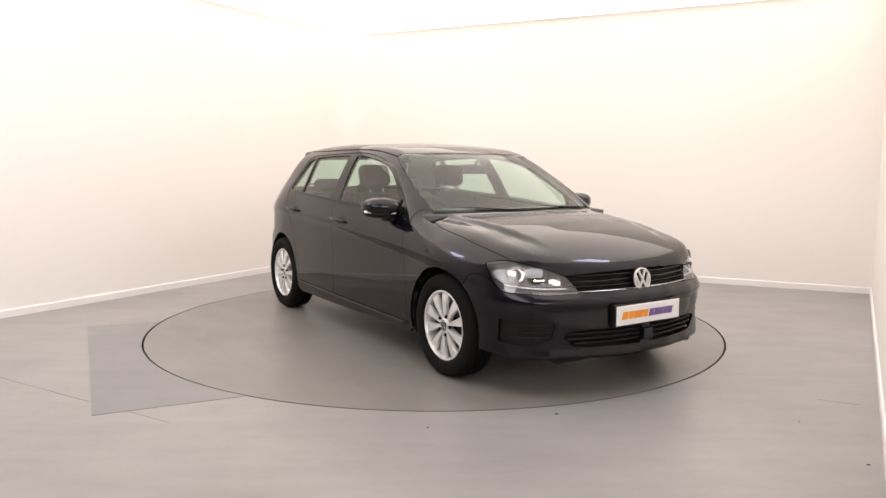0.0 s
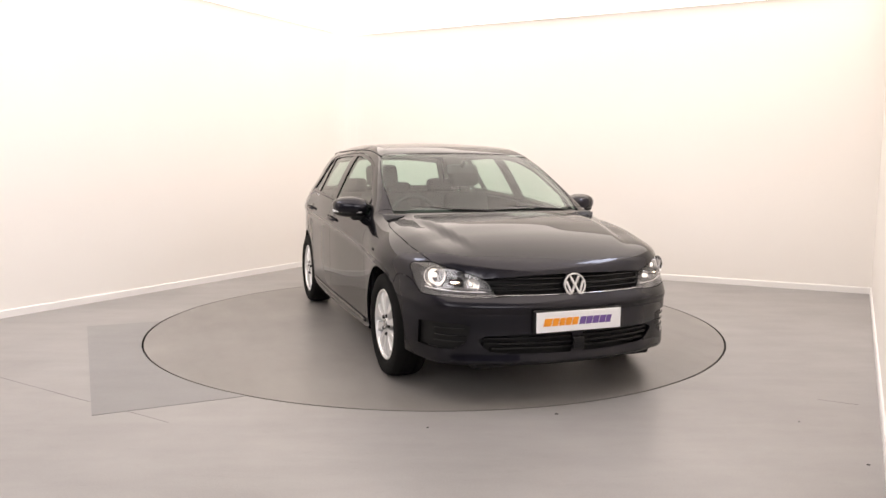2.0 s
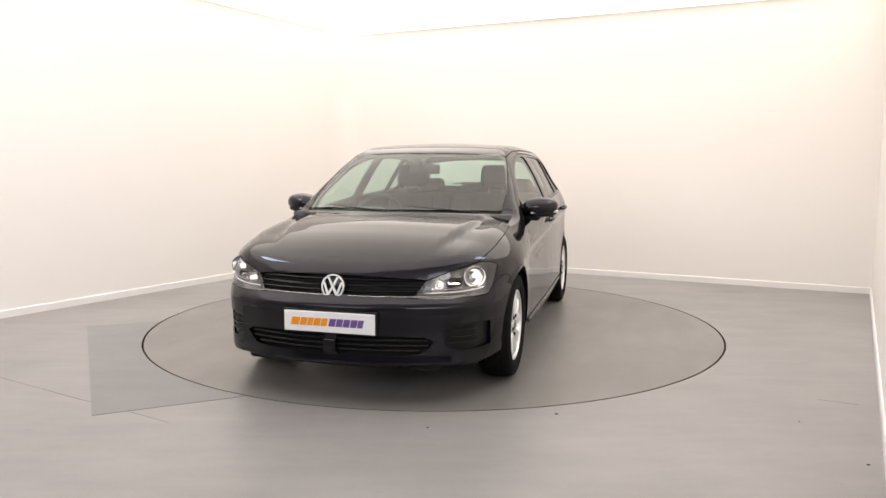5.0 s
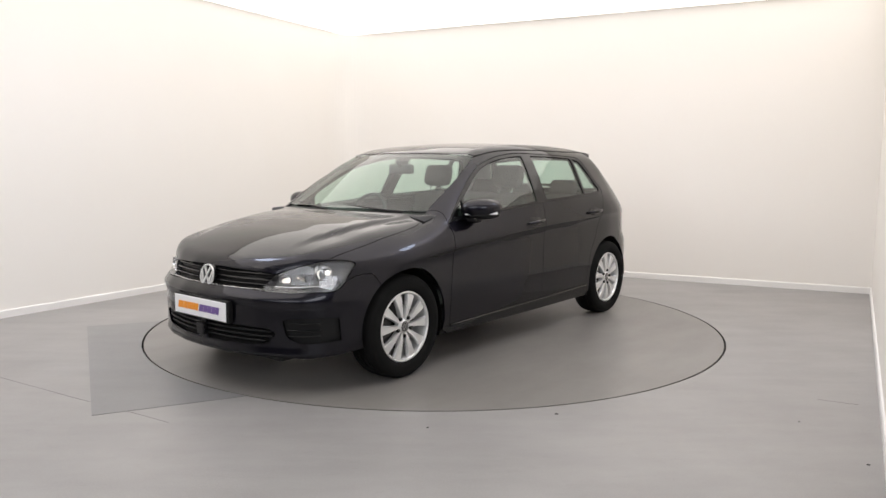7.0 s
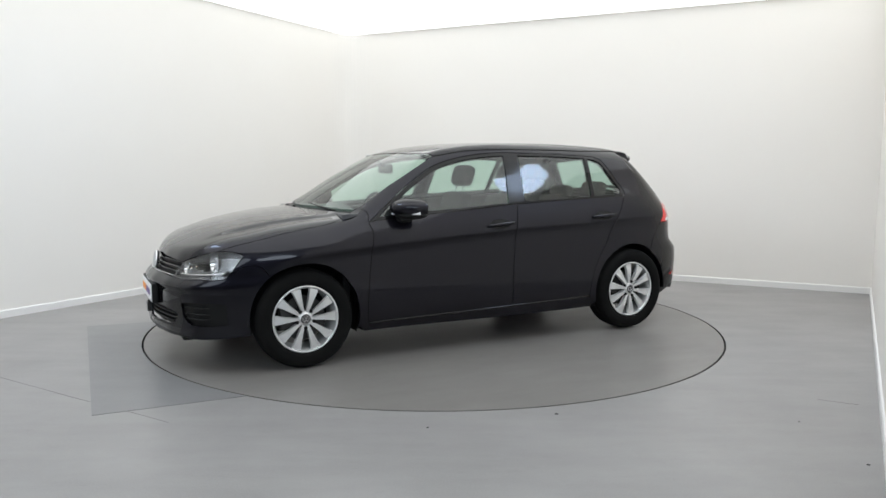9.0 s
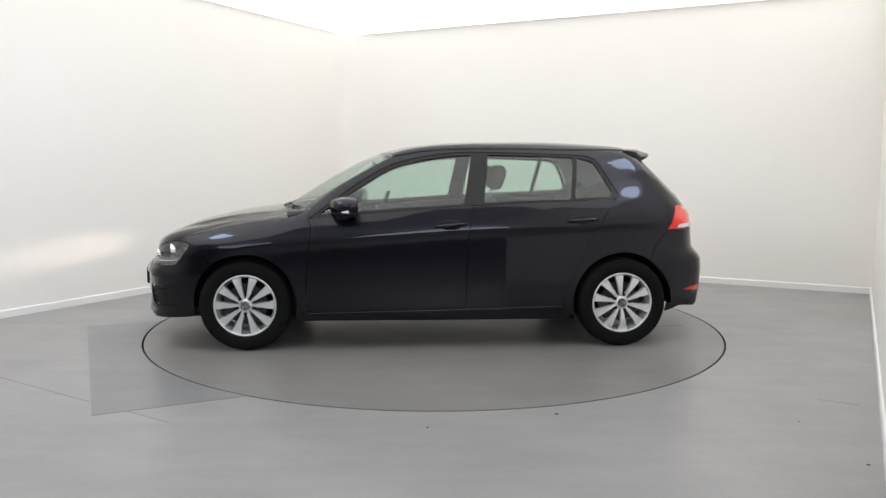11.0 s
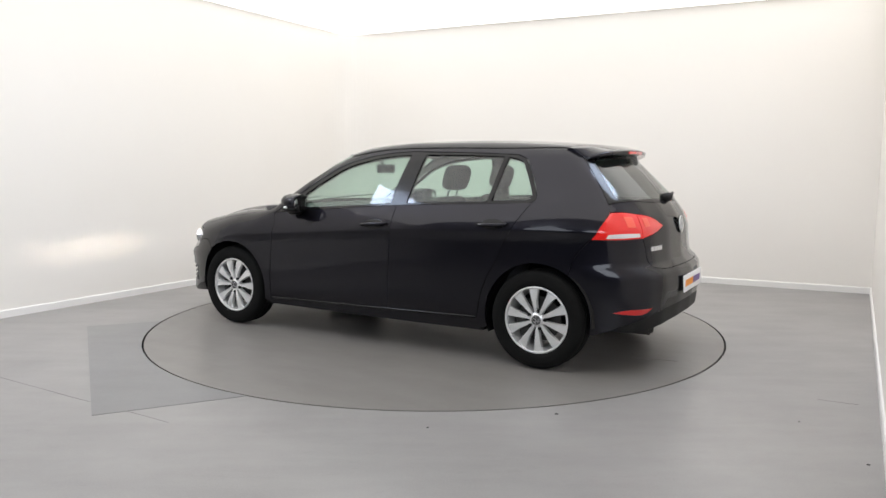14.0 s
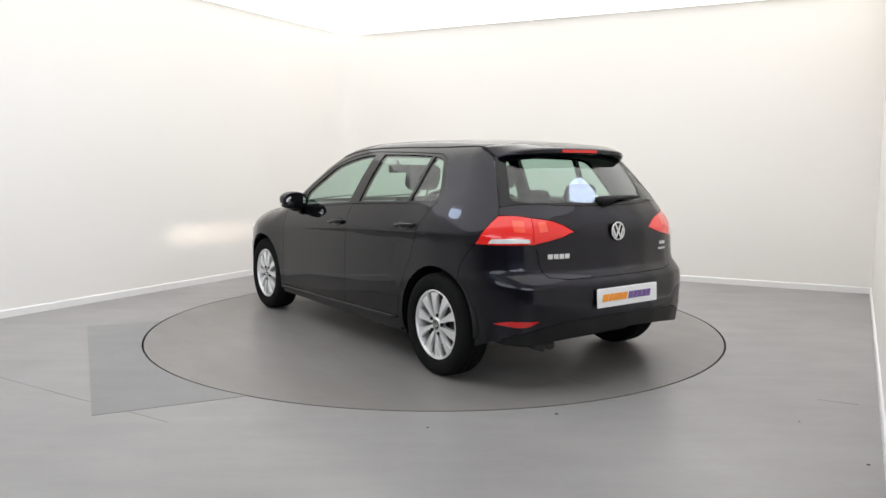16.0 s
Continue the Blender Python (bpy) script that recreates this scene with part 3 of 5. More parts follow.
DLO_TOP = [(-1.08, 0.62, 1.345), (-0.95, 0.622, 1.353), (-0.405, 0.619, 1.371), (-0.25, 0.614, 1.374), (-0.089, 0.613, 1.364), (0.131, 0.623, 1.331), (0.348, 0.651, 1.266), (0.601, 0.725, 1.114), (0.885, 0.83, 0.908)]
DOOR_R = [(-1.262, 0.80, 1.048), (-1.17, 0.868, 0.919), (-1.091, 0.874, 0.785), (-1.05, 0.88, 0.69), (-0.985, 0.88, 0.58), (-0.94, 0.88, 0.47), (-0.915, 0.87, 0.36), (-0.905, 0.86, 0.303)]
DOOR_F = [(0.905, 0.86, 0.262), (0.905, 0.87, 0.40), (0.895, 0.87, 0.55), (0.879, 0.873, 0.718), (0.862, 0.855, 0.84), (0.885, 0.83, 0.908)]
DOOR_B = [(-0.257, 0.835, 1.003), (-0.238, 0.86, 0.91), (-0.222, 0.88, 0.80), (-0.21, 0.88, 0.6), (-0.206, 0.87, 0.4), (-0.205, 0.86, 0.285)]
BUMP_SEAM_F = [(1.757, 0.803, 0.630), (1.70, 0.828, 0.662), (1.60, 0.86, 0.666), (1.542, 0.875, 0.597)]
BUMP_SEAM_R = [(-1.648, 0.806, 0.835), (-1.60, 0.825, 0.78), (-1.553, 0.845, 0.71), (-1.522, 0.85, 0.611)]
LAMP_R_OUT = [(-1.722, 0.694, 0.988), (-1.648, 0.806, 0.835)]
LAMP_R_LOW = [(-1.648, 0.806, 0.835), (-1.80, 0.70, 0.834), (-1.90, 0.583, 0.838)]
LAMP_R_TOP = [(-1.722, 0.694, 0.988), (-1.78, 0.625, 0.986), (-1.84, 0.555, 0.980)]
INNER_TOP = [(-1.84, 0.555, 0.980), (-1.91, 0.42, 0.957), (-1.955, 0.32, 0.905)]
INNER_LOW = [(-1.955, 0.32, 0.905), (-1.94, 0.43, 0.870), (-1.90, 0.583, 0.838)]
GATE_LOW_SIDE = [(-1.90, 0.583, 0.838), (-1.915, 0.567, 0.79), (-1.927, 0.555, 0.71), (-1.965, 0.525, 0.655)]
GATE_LOW = [(-1.965, 0.525, 0.655), (-2.005, 0.40, 0.642), (-2.03, 0.2, 0.641), (-2.04, 0, 0.641)]
GLASS_LINE = [(-1.90, 0, 1.040), (-1.86, 0.3, 1.039), (-1.705, 0.675, 1.037)]


def reverse(s):
    return list(reversed(s))


panel("bonnet", PAINT, car, [HOOD_REAR, HOOD_CUT, LAMP_TOP, NOSE_EDGE], (0.3, 0, 1), full=True)
panel("windscreen", GLASS, car, [WS_BASE, WS_EDGE, WS_TOP], (0.55, 0, 0.85), "clear laminated windscreen", full=True, offset=-0.003)
panel("cowl", BLACK, car, [HOOD_REAR, [HOOD_REAR[-1], (0.945, 0.688, 0.975), WS_EDGE[0]], reverse(WS_BASE)], (0.2, 0, 1), "black plastic scuttle below the windscreen", full=True, offset=-0.014)
panel("roof", PAINT, car, [reverse(WS_TOP), DITCH, ROOF_REAR], (0, 0, 1), full=True)
pair("side_frame", PAINT, car, [WS_EDGE, DITCH, GATE_EDGE, LAMP_R_OUT, BUMP_SEAM_R, arch(-1.3185, 125, -14), [(-0.977, 0.85, 0.237), (-0.905, 0.85, 0.215)], reverse(DOOR_R), DLO_REAR[1:], DLO_TOP,
     [(0.885, 0.83, 0.908), (0.872, 0.78, 0.965), (0.90, 0.705, 0.988), (0.925, 0.686, 0.985)]], (-0.3, 0.78, 0.5), ridge=True)
pair("front_wing", PAINT, car, [HOOD_CUT, LAMP_REAR, BUMP_SEAM_F, arch(1.3185, 51, 194), [(0.977, 0.85, 0.237), (0.905, 0.85, 0.21)], DOOR_F, [(0.885, 0.83, 0.908), (0.872, 0.78, 0.965), (0.90, 0.705, 0.988), (0.925, 0.686, 0.985)], [(0.925, 0.686, 0.985), (0.945, 0.688, 0.975), (0.965, 0.690, 0.966)]], (0.25, 0.8, 0.5), ridge=True)
pair("front_door", PAINT, car, [DOOR_F, [p for p in DLO_LOW[:5]] + [(-0.257, 0.835, 1.003)], DOOR_B, [(-0.205, 0.86, 0.285), (0.905, 0.86, 0.262)]], (0, 1, 0.15), ridge=True)
pair("rear_door", PAINT, car, [reverse(DOOR_B), [(-0.257, 0.835, 1.003), (-0.6, 0.83, 1.021), (-0.96, 0.818, 1.035), (-1.262, 0.80, 1.046)], DOOR_R, [(-0.905, 0.86, 0.303), (-0.205, 0.86, 0.285)]], (0, 1, 0.15), ridge=True)
pair("sill", PAINT, car, [[(0.93, 0.84, 0.205), (0.93, 0.86, 0.262)], [(0.93, 0.86, 0.262), (-0.205, 0.86, 0.285), (-0.93, 0.86, 0.305)], [(-0.93, 0.86, 0.305), (-0.93, 0.84, 0.205)], [(-0.93, 0.84, 0.205), (0.93, 0.84, 0.205)]], (0, 1, -0.2))
QL = [[(0.80, 0.8, 0.938), (0.655, 0.8, 0.950)], [(0.655, 0.8, 0.950), (0.655, 0.75, 1.050)], [(0.655, 0.75, 1.050), (0.80, 0.8, 0.942)]]
FG = [[(0.625, 0.8, 0.957), (0.114, 0.82, 0.994), (-0.19, 0.82, 1.015)], [(-0.19, 0.82, 1.015), (-0.25, 0.63, 1.348)], [(-0.25, 0.63, 1.348), (-0.089, 0.63, 1.340), (0.131, 0.64, 1.306), (0.335, 0.67, 1.244), (0.625, 0.76, 1.070)], [(0.625, 0.76, 1.070), (0.625, 0.8, 0.957)]]
RG = [[(-0.33, 0.82, 1.024), (-0.94, 0.81, 1.050)], [(-0.94, 0.81, 1.050), (-0.985, 0.63, 1.330)], [(-0.985, 0.63, 1.330), (-0.6, 0.63, 1.344), (-0.378, 0.63, 1.350)], [(-0.378, 0.63, 1.350), (-0.33, 0.82, 1.024)]]
QG = [[(-0.975, 0.80, 1.052), (-1.215, 0.79, 1.062)], [(-1.215, 0.79, 1.062), (-1.243, 0.77, 1.085), (-1.205, 0.72, 1.167), (-1.162, 0.68, 1.245), (-1.125, 0.65, 1.300), (-1.08, 0.64, 1.318)], [(-1.08, 0.64, 1.318), (-1.02, 0.63, 1.327)], [(-1.02, 0.63, 1.327), (-0.975, 0.80, 1.052)]]
pair("window_frame", BLACK_GLOSS, car, [DLO_LOW, DLO_REAR, DLO_TOP], (0, 0.9, 0.45), holes=[QL, FG, RG, QG], offset=-0.003, fold=0.03, label="black window surround and door pillar")
for nm, gl in (("quarterlight", QL), ("front_window", FG), ("rear_window", RG), ("quarter_window", QG)):
    pair(nm, GLASS, car, gl, (0, 0.9, 0.45), gap=0.0, fold=0.004, offset=-0.010, grid=0.04, label="green-tinted side window glass")
panel("grille_backing", BLACK, car, [reverse(NOSE_EDGE), [(2.0, 0.49, 0.675), (2.03, 0.46, 0.63), (2.058, 0.428, 0.578)], reverse(GRILLE_LOW)], (1, 0, 0.1), full=True, offset=-0.035, gap=-0.004, label="black recessed radiator grille")
LOW_GRILLE = [[(2.15, 0, 0.384), (2.12, 0.28, 0.382), (2.06, 0.50, 0.374)], [(2.06, 0.50, 0.374), (2.04, 0.545, 0.352)], [(2.04, 0.545, 0.352), (2.07, 0.47, 0.292), (2.12, 0.25, 0.280), (2.14, 0, 0.278)]]
FOG = [[(1.80, 0.80, 0.435), (1.93, 0.71, 0.440), (2.0, 0.63, 0.436), (2.025, 0.585, 0.425)], [(2.025, 0.585, 0.425), (2.01, 0.60, 0.345), (1.975, 0.655, 0.305)], [(1.975, 0.655, 0.305), (1.90, 0.735, 0.300), (1.79, 0.805, 0.310)], [(1.79, 0.805, 0.310), (1.80, 0.80, 0.435)]]
INTAKE = [[(2.15, 0.036, 0.384), (2.12, 0.28, 0.382), (2.06, 0.50, 0.374)], [(2.06, 0.50, 0.374), (2.04, 0.545, 0.352)], [(2.04, 0.545, 0.352), (2.07, 0.47, 0.292), (2.12, 0.25, 0.280), (2.14, 0.036, 0.278)], [(2.14, 0.036, 0.278), (2.15, 0.036, 0.374)]]
BUMPER_TOP = [GRILLE_LOW, LAMP_LOW, BUMP_SEAM_F, arch(1.3185, 51, -14), [(1.66, 0.845, 0.237), (1.78, 0.80, 0.222), (1.92, 0.71, 0.21), (2.02, 0.60, 0.205), (2.09, 0.40, 0.20), (2.125, 0.2, 0.20), (2.14, 0, 0.20)]]
panel("front_bumper", PAINT, car, BUMPER_TOP, (0.78, 0.6, 0.02), full=True, grid=0.02, holes=[FOG, INTAKE])
for s in (1, -1):
    panel("fog_insert", BLACK, car, FOG, (0.7, 0.7, 0), offset=-0.022, gap=-0.004, label="black ribbed bumper corner insert", side=s)
panel("lower_grille", BLACK, car, LOW_GRILLE, (1, 0, 0), full=True, offset=-0.045, gap=-0.012, fold=0.004, label="black lower air intake")
pair("headlight", LENS, car, [LAMP_TOP, [(2.0, 0.49, 0.672), (2.03, 0.46, 0.63), (2.058, 0.428, 0.578)], LAMP_LOW, reverse(LAMP_REAR)], (0.75, 0.6, 0.3), offset=-0.001, label="clear headlight with chrome reflectors")
# rear
panel("tailgate", PAINT, car, [GLASS_LINE, GATE_EDGE[3:], LAMP_R_TOP, INNER_TOP, INNER_LOW, GATE_LOW_SIDE, GATE_LOW], (-0.95, 0.12, 0.1), full=True)
RGLASS = [[(-1.60, 0, 1.335), (-1.58, 0.3, 1.325), (-1.55, 0.500, 1.303)], [(-1.55, 0.500, 1.303), (-1.65, 0.560, 1.20), (-1.72, 0.605, 1.11), (-1.75, 0.592, 1.08), (-1.79, 0.53, 1.066)], [(-1.79, 0.53, 1.066), (-1.86, 0.25, 1.06), (-1.89, 0, 1.058)]]
panel("tailgate_surround", BLACK_GLOSS, car, [reverse(ROOF_REAR), GATE_EDGE[:4], reverse(GLASS_LINE), [(-1.90, 0, 1.040), (-1.89, 0, 1.058)], reverse(RGLASS[2]), reverse(RGLASS[1]), reverse(RGLASS[0])], (-0.8, 0.1, 0.6), full=True, label="gloss black border round the rear window")
panel("rear_screen", GLASS_REAR, car, RGLASS, (-0.8, 0.0, 0.6), full=True, offset=-0.002, gap=-0.004, fold=0.003, grid=0.03, label="tinted rear window glass")
pair("rear_light", LENS_RED, car, [LAMP_R_TOP, [(-1.84, 0.555, 0.980), (-1.90, 0.583, 0.838)], reverse(LAMP_R_LOW), reverse(LAMP_R_OUT)], (-0.75, 0.65, 0.1), label="red tail light lens on the wing", grid=0.02)
pair("tailgate_light", LENS_RED, car, [INNER_TOP, INNER_LOW, [(-1.90, 0.583, 0.838), (-1.84, 0.555, 0.980)]], (-0.9, 0.4, 0.1), label="red tail light lens on the tailgate", grid=0.02)
BUMP_R_LOW = [(-1.66, 0.83, 0.237), (-1.78, 0.78, 0.285), (-1.89, 0.71, 0.335), (-2.01, 0.507, 0.395), (-2.055, 0.25, 0.415), (-2.07, 0, 0.42)]
panel("rear_bumper", PAINT, car, [reverse(GATE_LOW), reverse(GATE_LOW_SIDE), reverse(LAMP_R_LOW), BUMP_SEAM_R, arch(-1.3185, 125, 194), BUMP_R_LOW], (-0.78, 0.6, 0.1), full=True, grid=0.02)
panel("diffuser", BLACK, car, [reverse(BUMP_R_LOW[1:]), [(-1.78, 0.78, 0.285), (-1.83, 0.74, 0.275), (-1.90, 0.67, 0.275), (-2.0, 0.45, 0.305), (-2.04, 0.2, 0.325), (-2.05, 0, 0.33)]], (-0.85, 0.4, -0.3), full=True, label="black plastic lower bumper section", offset=-0.004)
pair("rear_reflector", REFLECTOR_RED, car, [[(-1.785, 0.778, 0.395), (-1.87, 0.735, 0.415), (-1.977, 0.60, 0.420)], [(-1.977, 0.60, 0.420), (-1.93, 0.675, 0.385), (-1.785, 0.778, 0.395)]], (-0.75, 0.65, 0), offset=0.003, gap=0, fold=0.004, label="red reflector strip in the bumper")

# ---------- inner linings of the car ----------
panel("headlining", LINING, car, [reverse(WS_TOP), DITCH, ROOF_REAR], (0, 0, 1), "pale grey fabric headlining", grid=0.06, full=True, offset=-0.03, gap=0.01, fold=0.004)
pair("pillar_trim", LINING, car, [WS_EDGE, DITCH, GATE_EDGE[:4], [GATE_EDGE[3], (-1.5, 0.78, 1.05), (-1.262, 0.80, 1.046)], DLO_REAR[1:], DLO_TOP, [(0.885, 0.83, 0.908), (0.872, 0.78, 0.965), (0.90, 0.705, 0.988), (0.925, 0.686, 0.985)]], (-0.3, 0.78, 0.5), grid=0.06, offset=-0.028, gap=0.004, fold=0.004, label="pale grey pillar trim")
pair("door_card", SOFT, car, [DOOR_F, [p for p in DLO_LOW[:5]] + [(-0.257, 0.835, 1.003)], DOOR_B, [(-0.205, 0.86, 0.285), (0.905, 0.86, 0.262)]], (0, 1, 0.15), grid=0.07, offset=-0.05, gap=0.004, fold=0.02, label="dark grey moulded door card")
pair("door_card", SOFT, car, [reverse(DOOR_B), [(-0.257, 0.835, 1.003), (-0.6, 0.83, 1.021), (-0.96, 0.818, 1.035), (-1.262, 0.80, 1.046)], DOOR_R, [(-0.905, 0.86, 0.303), (-0.205, 0.86, 0.285)]], (0, 1, 0.15), grid=0.07, offset=-0.05, gap=0.004, fold=0.02, label="dark grey moulded door card")
pair("quarter_trim", SOFT, car, [reverse(DOOR_R), [(-1.262, 0.80, 1.048), (-1.5, 0.77, 1.05), (-1.705, 0.655, 1.037)], [(-1.705, 0.655, 1.037), (-1.78, 0.61, 1.01), (-1.86, 0.50, 0.975)], [(-1.86, 0.50, 0.975), (-1.94, 0.48, 0.82)], [(-1.94, 0.48, 0.82), (-1.80, 0.71, 0.76), (-1.65, 0.81, 0.72), (-1.522, 0.85, 0.66)], arch(-1.3185, 121, 0, r=0.40)], (-0.4, 0.85, 0.2), label="dark grey boot side trim", grid=0.06, offset=-0.045, gap=0.0, fold=0.01)
panel("tailgate_trim", SOFT, car, [GLASS_LINE, GATE_EDGE[3:], LAMP_R_TOP, INNER_TOP, INNER_LOW, GATE_LOW_SIDE, GATE_LOW], (-0.95, 0.12, 0.1), "dark grey tailgate trim", grid=0.07, full=True, offset=-0.04, gap=0.004, fold=0.01)


# ---------- shape helpers ----------
def block(bm, lo, hi, bevel=0.0, segs=2, m=None):
    r = bmesh.ops.create_cube(bm, size=1.0)["verts"]
    for w in r:
        w.co = Vector(((lo[0] + hi[0]) / 2 + w.co.x * (hi[0] - lo[0]), (lo[1] + hi[1]) / 2 + w.co.y * (hi[1] - lo[1]), (lo[2] + hi[2]) / 2 + w.co.z * (hi[2] - lo[2])))
    vs = r
    if bevel:
        es = list({e for w in r for e in w.link_edges})
        out = bmesh.ops.bevel(bm, geom=es, offset=bevel, segments=segs, profile=0.5, affect="EDGES")
        vs = list({w for f in out["faces"] for w in f.verts} | {w for w in r if w.is_valid})
    if m is not None:
        bmesh.ops.transform(bm, matrix=m, verts=vs)
    return vs


def lathe(bm, prof, n=64, a0=0.0, a1=360.0, m=None):
    """Turn a profile of (radius, y) round the y axis."""
    full = a1 - a0 >= 359.9
    k = n if full else n + 1
    rings = []
    for i in range(k):
        a = radians(a0 + (a1 - a0) * i / n)
        rings.append([bm.verts.new((r * math.cos(a), y, r * math.sin(a))) for r, y in prof])
    for i in range(n):
        A, B = rings[i], rings[(i + 1) % k]
        for j in range(len(prof) - 1):
            if prof[j][0] < 1e-6 and prof[j + 1][0] < 1e-6:
                continue
            bm.faces.new((A[j], A[j + 1], B[j + 1], B[j]))
    vs = [w for r in rings for w in r]
    bmesh.ops.remove_doubles(bm, verts=vs, dist=1e-5)
    if m is not None:
        bmesh.ops.transform(bm, matrix=m, verts=[w for w in vs if w.is_valid])


def tube(bm, pts, r, n=10, cap=True):
    """A round bar along points; r a number or a list."""
    pts = [Vector(p) for p in pts]
    rings = []
    for i, p in enumerate(pts):
        d = (pts[min(i + 1, len(pts) - 1)] - pts[max(i - 1, 0)]).normalized()
        u = d.orthogonal().normalized() if i == 0 else (u - d * u.dot(d)).normalized()
        v = d.cross(u)
        rr = r[i] if isinstance(r, (list, tuple)) else r
        rings.append([bm.verts.new(p + (u * math.cos(2 * math.pi * k / n) + v * math.sin(2 * math.pi * k / n)) * rr) for k in range(n)])
    for A, B in zip(rings, rings[1:]):
        for k in range(n):
            bm.faces.new((A[k], A[(k + 1) % n], B[(k + 1) % n], B[k]))
    if cap:
        bm.faces.new(list(reversed(rings[0])))
        bm.faces.new(rings[-1])


def fix(bm):
    bmesh.ops.recalc_face_normals(bm, faces=bm.faces)
    return bm


def edge_split(ob, deg=35):
    """Keep hard edges hard where a mesh is smooth-shaded."""
    ob.data.set_sharp_from_angle(angle=radians(deg))
    return ob


# ---------- wheels ----------
def build_wheel():
    """A wheel whose outer face looks along +y, centred on its hub; the tyre's outer side is at y = 0.1025."""
    w = new("wheel")
    bm = bmesh.new()
    lathe(bm, [(0.203, -0.09), (0.222, -0.098), (0.25, -0.105), (0.285, -0.1), (0.305, -0.088), (0.3125, -0.070), (0.3145, -0.05), (0.3145, -0.042), (0.309, -0.040), (0.309, -0.032), (0.3155, -0.030), (0.316, -0.008), (0.310, -0.006), (0.310, 0.004), (0.316, 0.006),
               (0.3155, 0.030), (0.309, 0.032), (0.309, 0.040), (0.3145, 0.042), (0.3135, 0.062), (0.306, 0.084), (0.298, 0.0935), (0.292, 0.0955), (0.278, 0.1005), (0.262, 0.1025), (0.258, 0.1015), (0.25, 0.102), (0.235, 0.0985), (0.222, 0.0925), (0.2165, 0.085), (0.21, 0.078)], 84)
    edge_split(part("tyre", fix(bm), RUBBER, w, "black rubber tyre with fine tread grooves"), 40)
    bm = bmesh.new()
    lathe(bm, [(0.206, -0.095), (0.19, -0.09), (0.185, -0.02), (0.188, 0.04), (0.197, 0.064), (0.199, 0.079), (0.203, 0.087), (0.2085, 0.0885), (0.2135, 0.0865), (0.2155, 0.081), (0.212, 0.077)], 84)
    rim = edge_split(part("rim", fix(bm), ALLOY, w, "silver ten-spoke alloy rim"), 30)
    for k in range(10):
        bm = bmesh.new()
        ang = 72 * (k // 2) + (17.2 if k % 2 else -17.2) + 90
        rows = []
        for r, half, y, th in ((0.036, 0.0095, 0.072, 0.03), (0.07, 0.0125, 0.078, 0.03), (0.12, 0.0185, 0.083, 0.028), (0.165, 0.0265, 0.082, 0.024), (0.193, 0.0320, 0.078, 0.02), (0.2025, 0.0335, 0.071, 0.02)):
            sl = 0.005 if r > 0.05 else 0.001
            rows.append([bm.verts.new(q) for q in ((r, y - th, -half), (r, y - 0.008, -half), (r, y, -half * 0.84), (r, y - sl * 0.3, 0), (r, y, half * 0.84), (r, y - 0.008, half), (r, y - th, half))])
        for A, B in zip(rows, rows[1:]):
            for j in range(6):
                bm.faces.new((A[j], A[j + 1], B[j + 1], B[j]))
        bmesh.ops.transform(bm, matrix=Matrix.Rotation(radians(-ang), 4, "Y"), verts=bm.verts)
        edge_split(part("spoke", fix(bm), ALLOY, rim), 25)
    bm = bmesh.new()
    lathe(bm, [(0.050, 0.040), (0.050, 0.064), (0.047, 0.070), (0.041, 0.075), (0.034, 0.077), (0.032, 0.080), (0.0, 0.080)], 40)
    part("hub", fix(bm), ALLOY, rim)
    bm = bmesh.new()
    lathe(bm, [(0.0315, 0.078), (0.031, 0.0825), (0.028, 0.084), (0.0, 0.084)], 32)
    edge_split(part("centre_cap", fix(bm), BLACK_GLOSS, rim, "black centre cap with a silver emblem"))
    bm = bmesh.new()
    lathe(bm, [(0.027, 0.084), (0.0265, 0.0856), (0.024, 0.0856), (0.0235, 0.084)], 28)
    for a, b in EMBLEM_BARS:
        bar(bm, a, b, 0.024, 0.0045, 0.084, 0.0856)
    part("emblem", fix(bm), CHROME, rim, smooth=False)
    # proud black dots give the shade of the five bolt holes
    for k in range(5):
        bm = bmesh.new()
        lathe(bm, [(0.0115, 0.05), (0.0115, 0.062), (0.0085, 0.066), (0.0, 0.066)], 12)
        a = radians(72 * k + 90)
        bmesh.ops.translate(bm, verts=bm.verts, vec=(0.058 * math.cos(a), 0.019, -0.058 * math.sin(a)))
        part("bolt_hole_dot", fix(bm), BLACK, rim, "black dot for the shade of a bolt hole")
    bm = bmesh.new()
    lathe(bm, [(0.07, 0.0), (0.07, 0.025), (0.142, 0.025), (0.142, 0.003), (0.07, 0.003)], 48)
    edge_split(part("brake_disc", fix(bm), DARK_METAL, w, "worn steel brake disc"))
    bm = bmesh.new()
    block(bm, (0.075, -0.01, -0.07), (0.155, 0.045, 0.07), 0.012)
    part("brake_caliper", bm, DARK_METAL, w)
    return w


EMBLEM_BARS = [((-0.42, 0.78), (-0.06, 0.06)), ((0.42, 0.78), (0.06, 0.06)), ((-0.84, 0.36), (-0.40, -0.78)), ((0.84, 0.36), (0.40, -0.78)), ((-0.40, -0.78), (0.0, 0.02)), ((0.40, -0.78), (0.0, 0.02))]


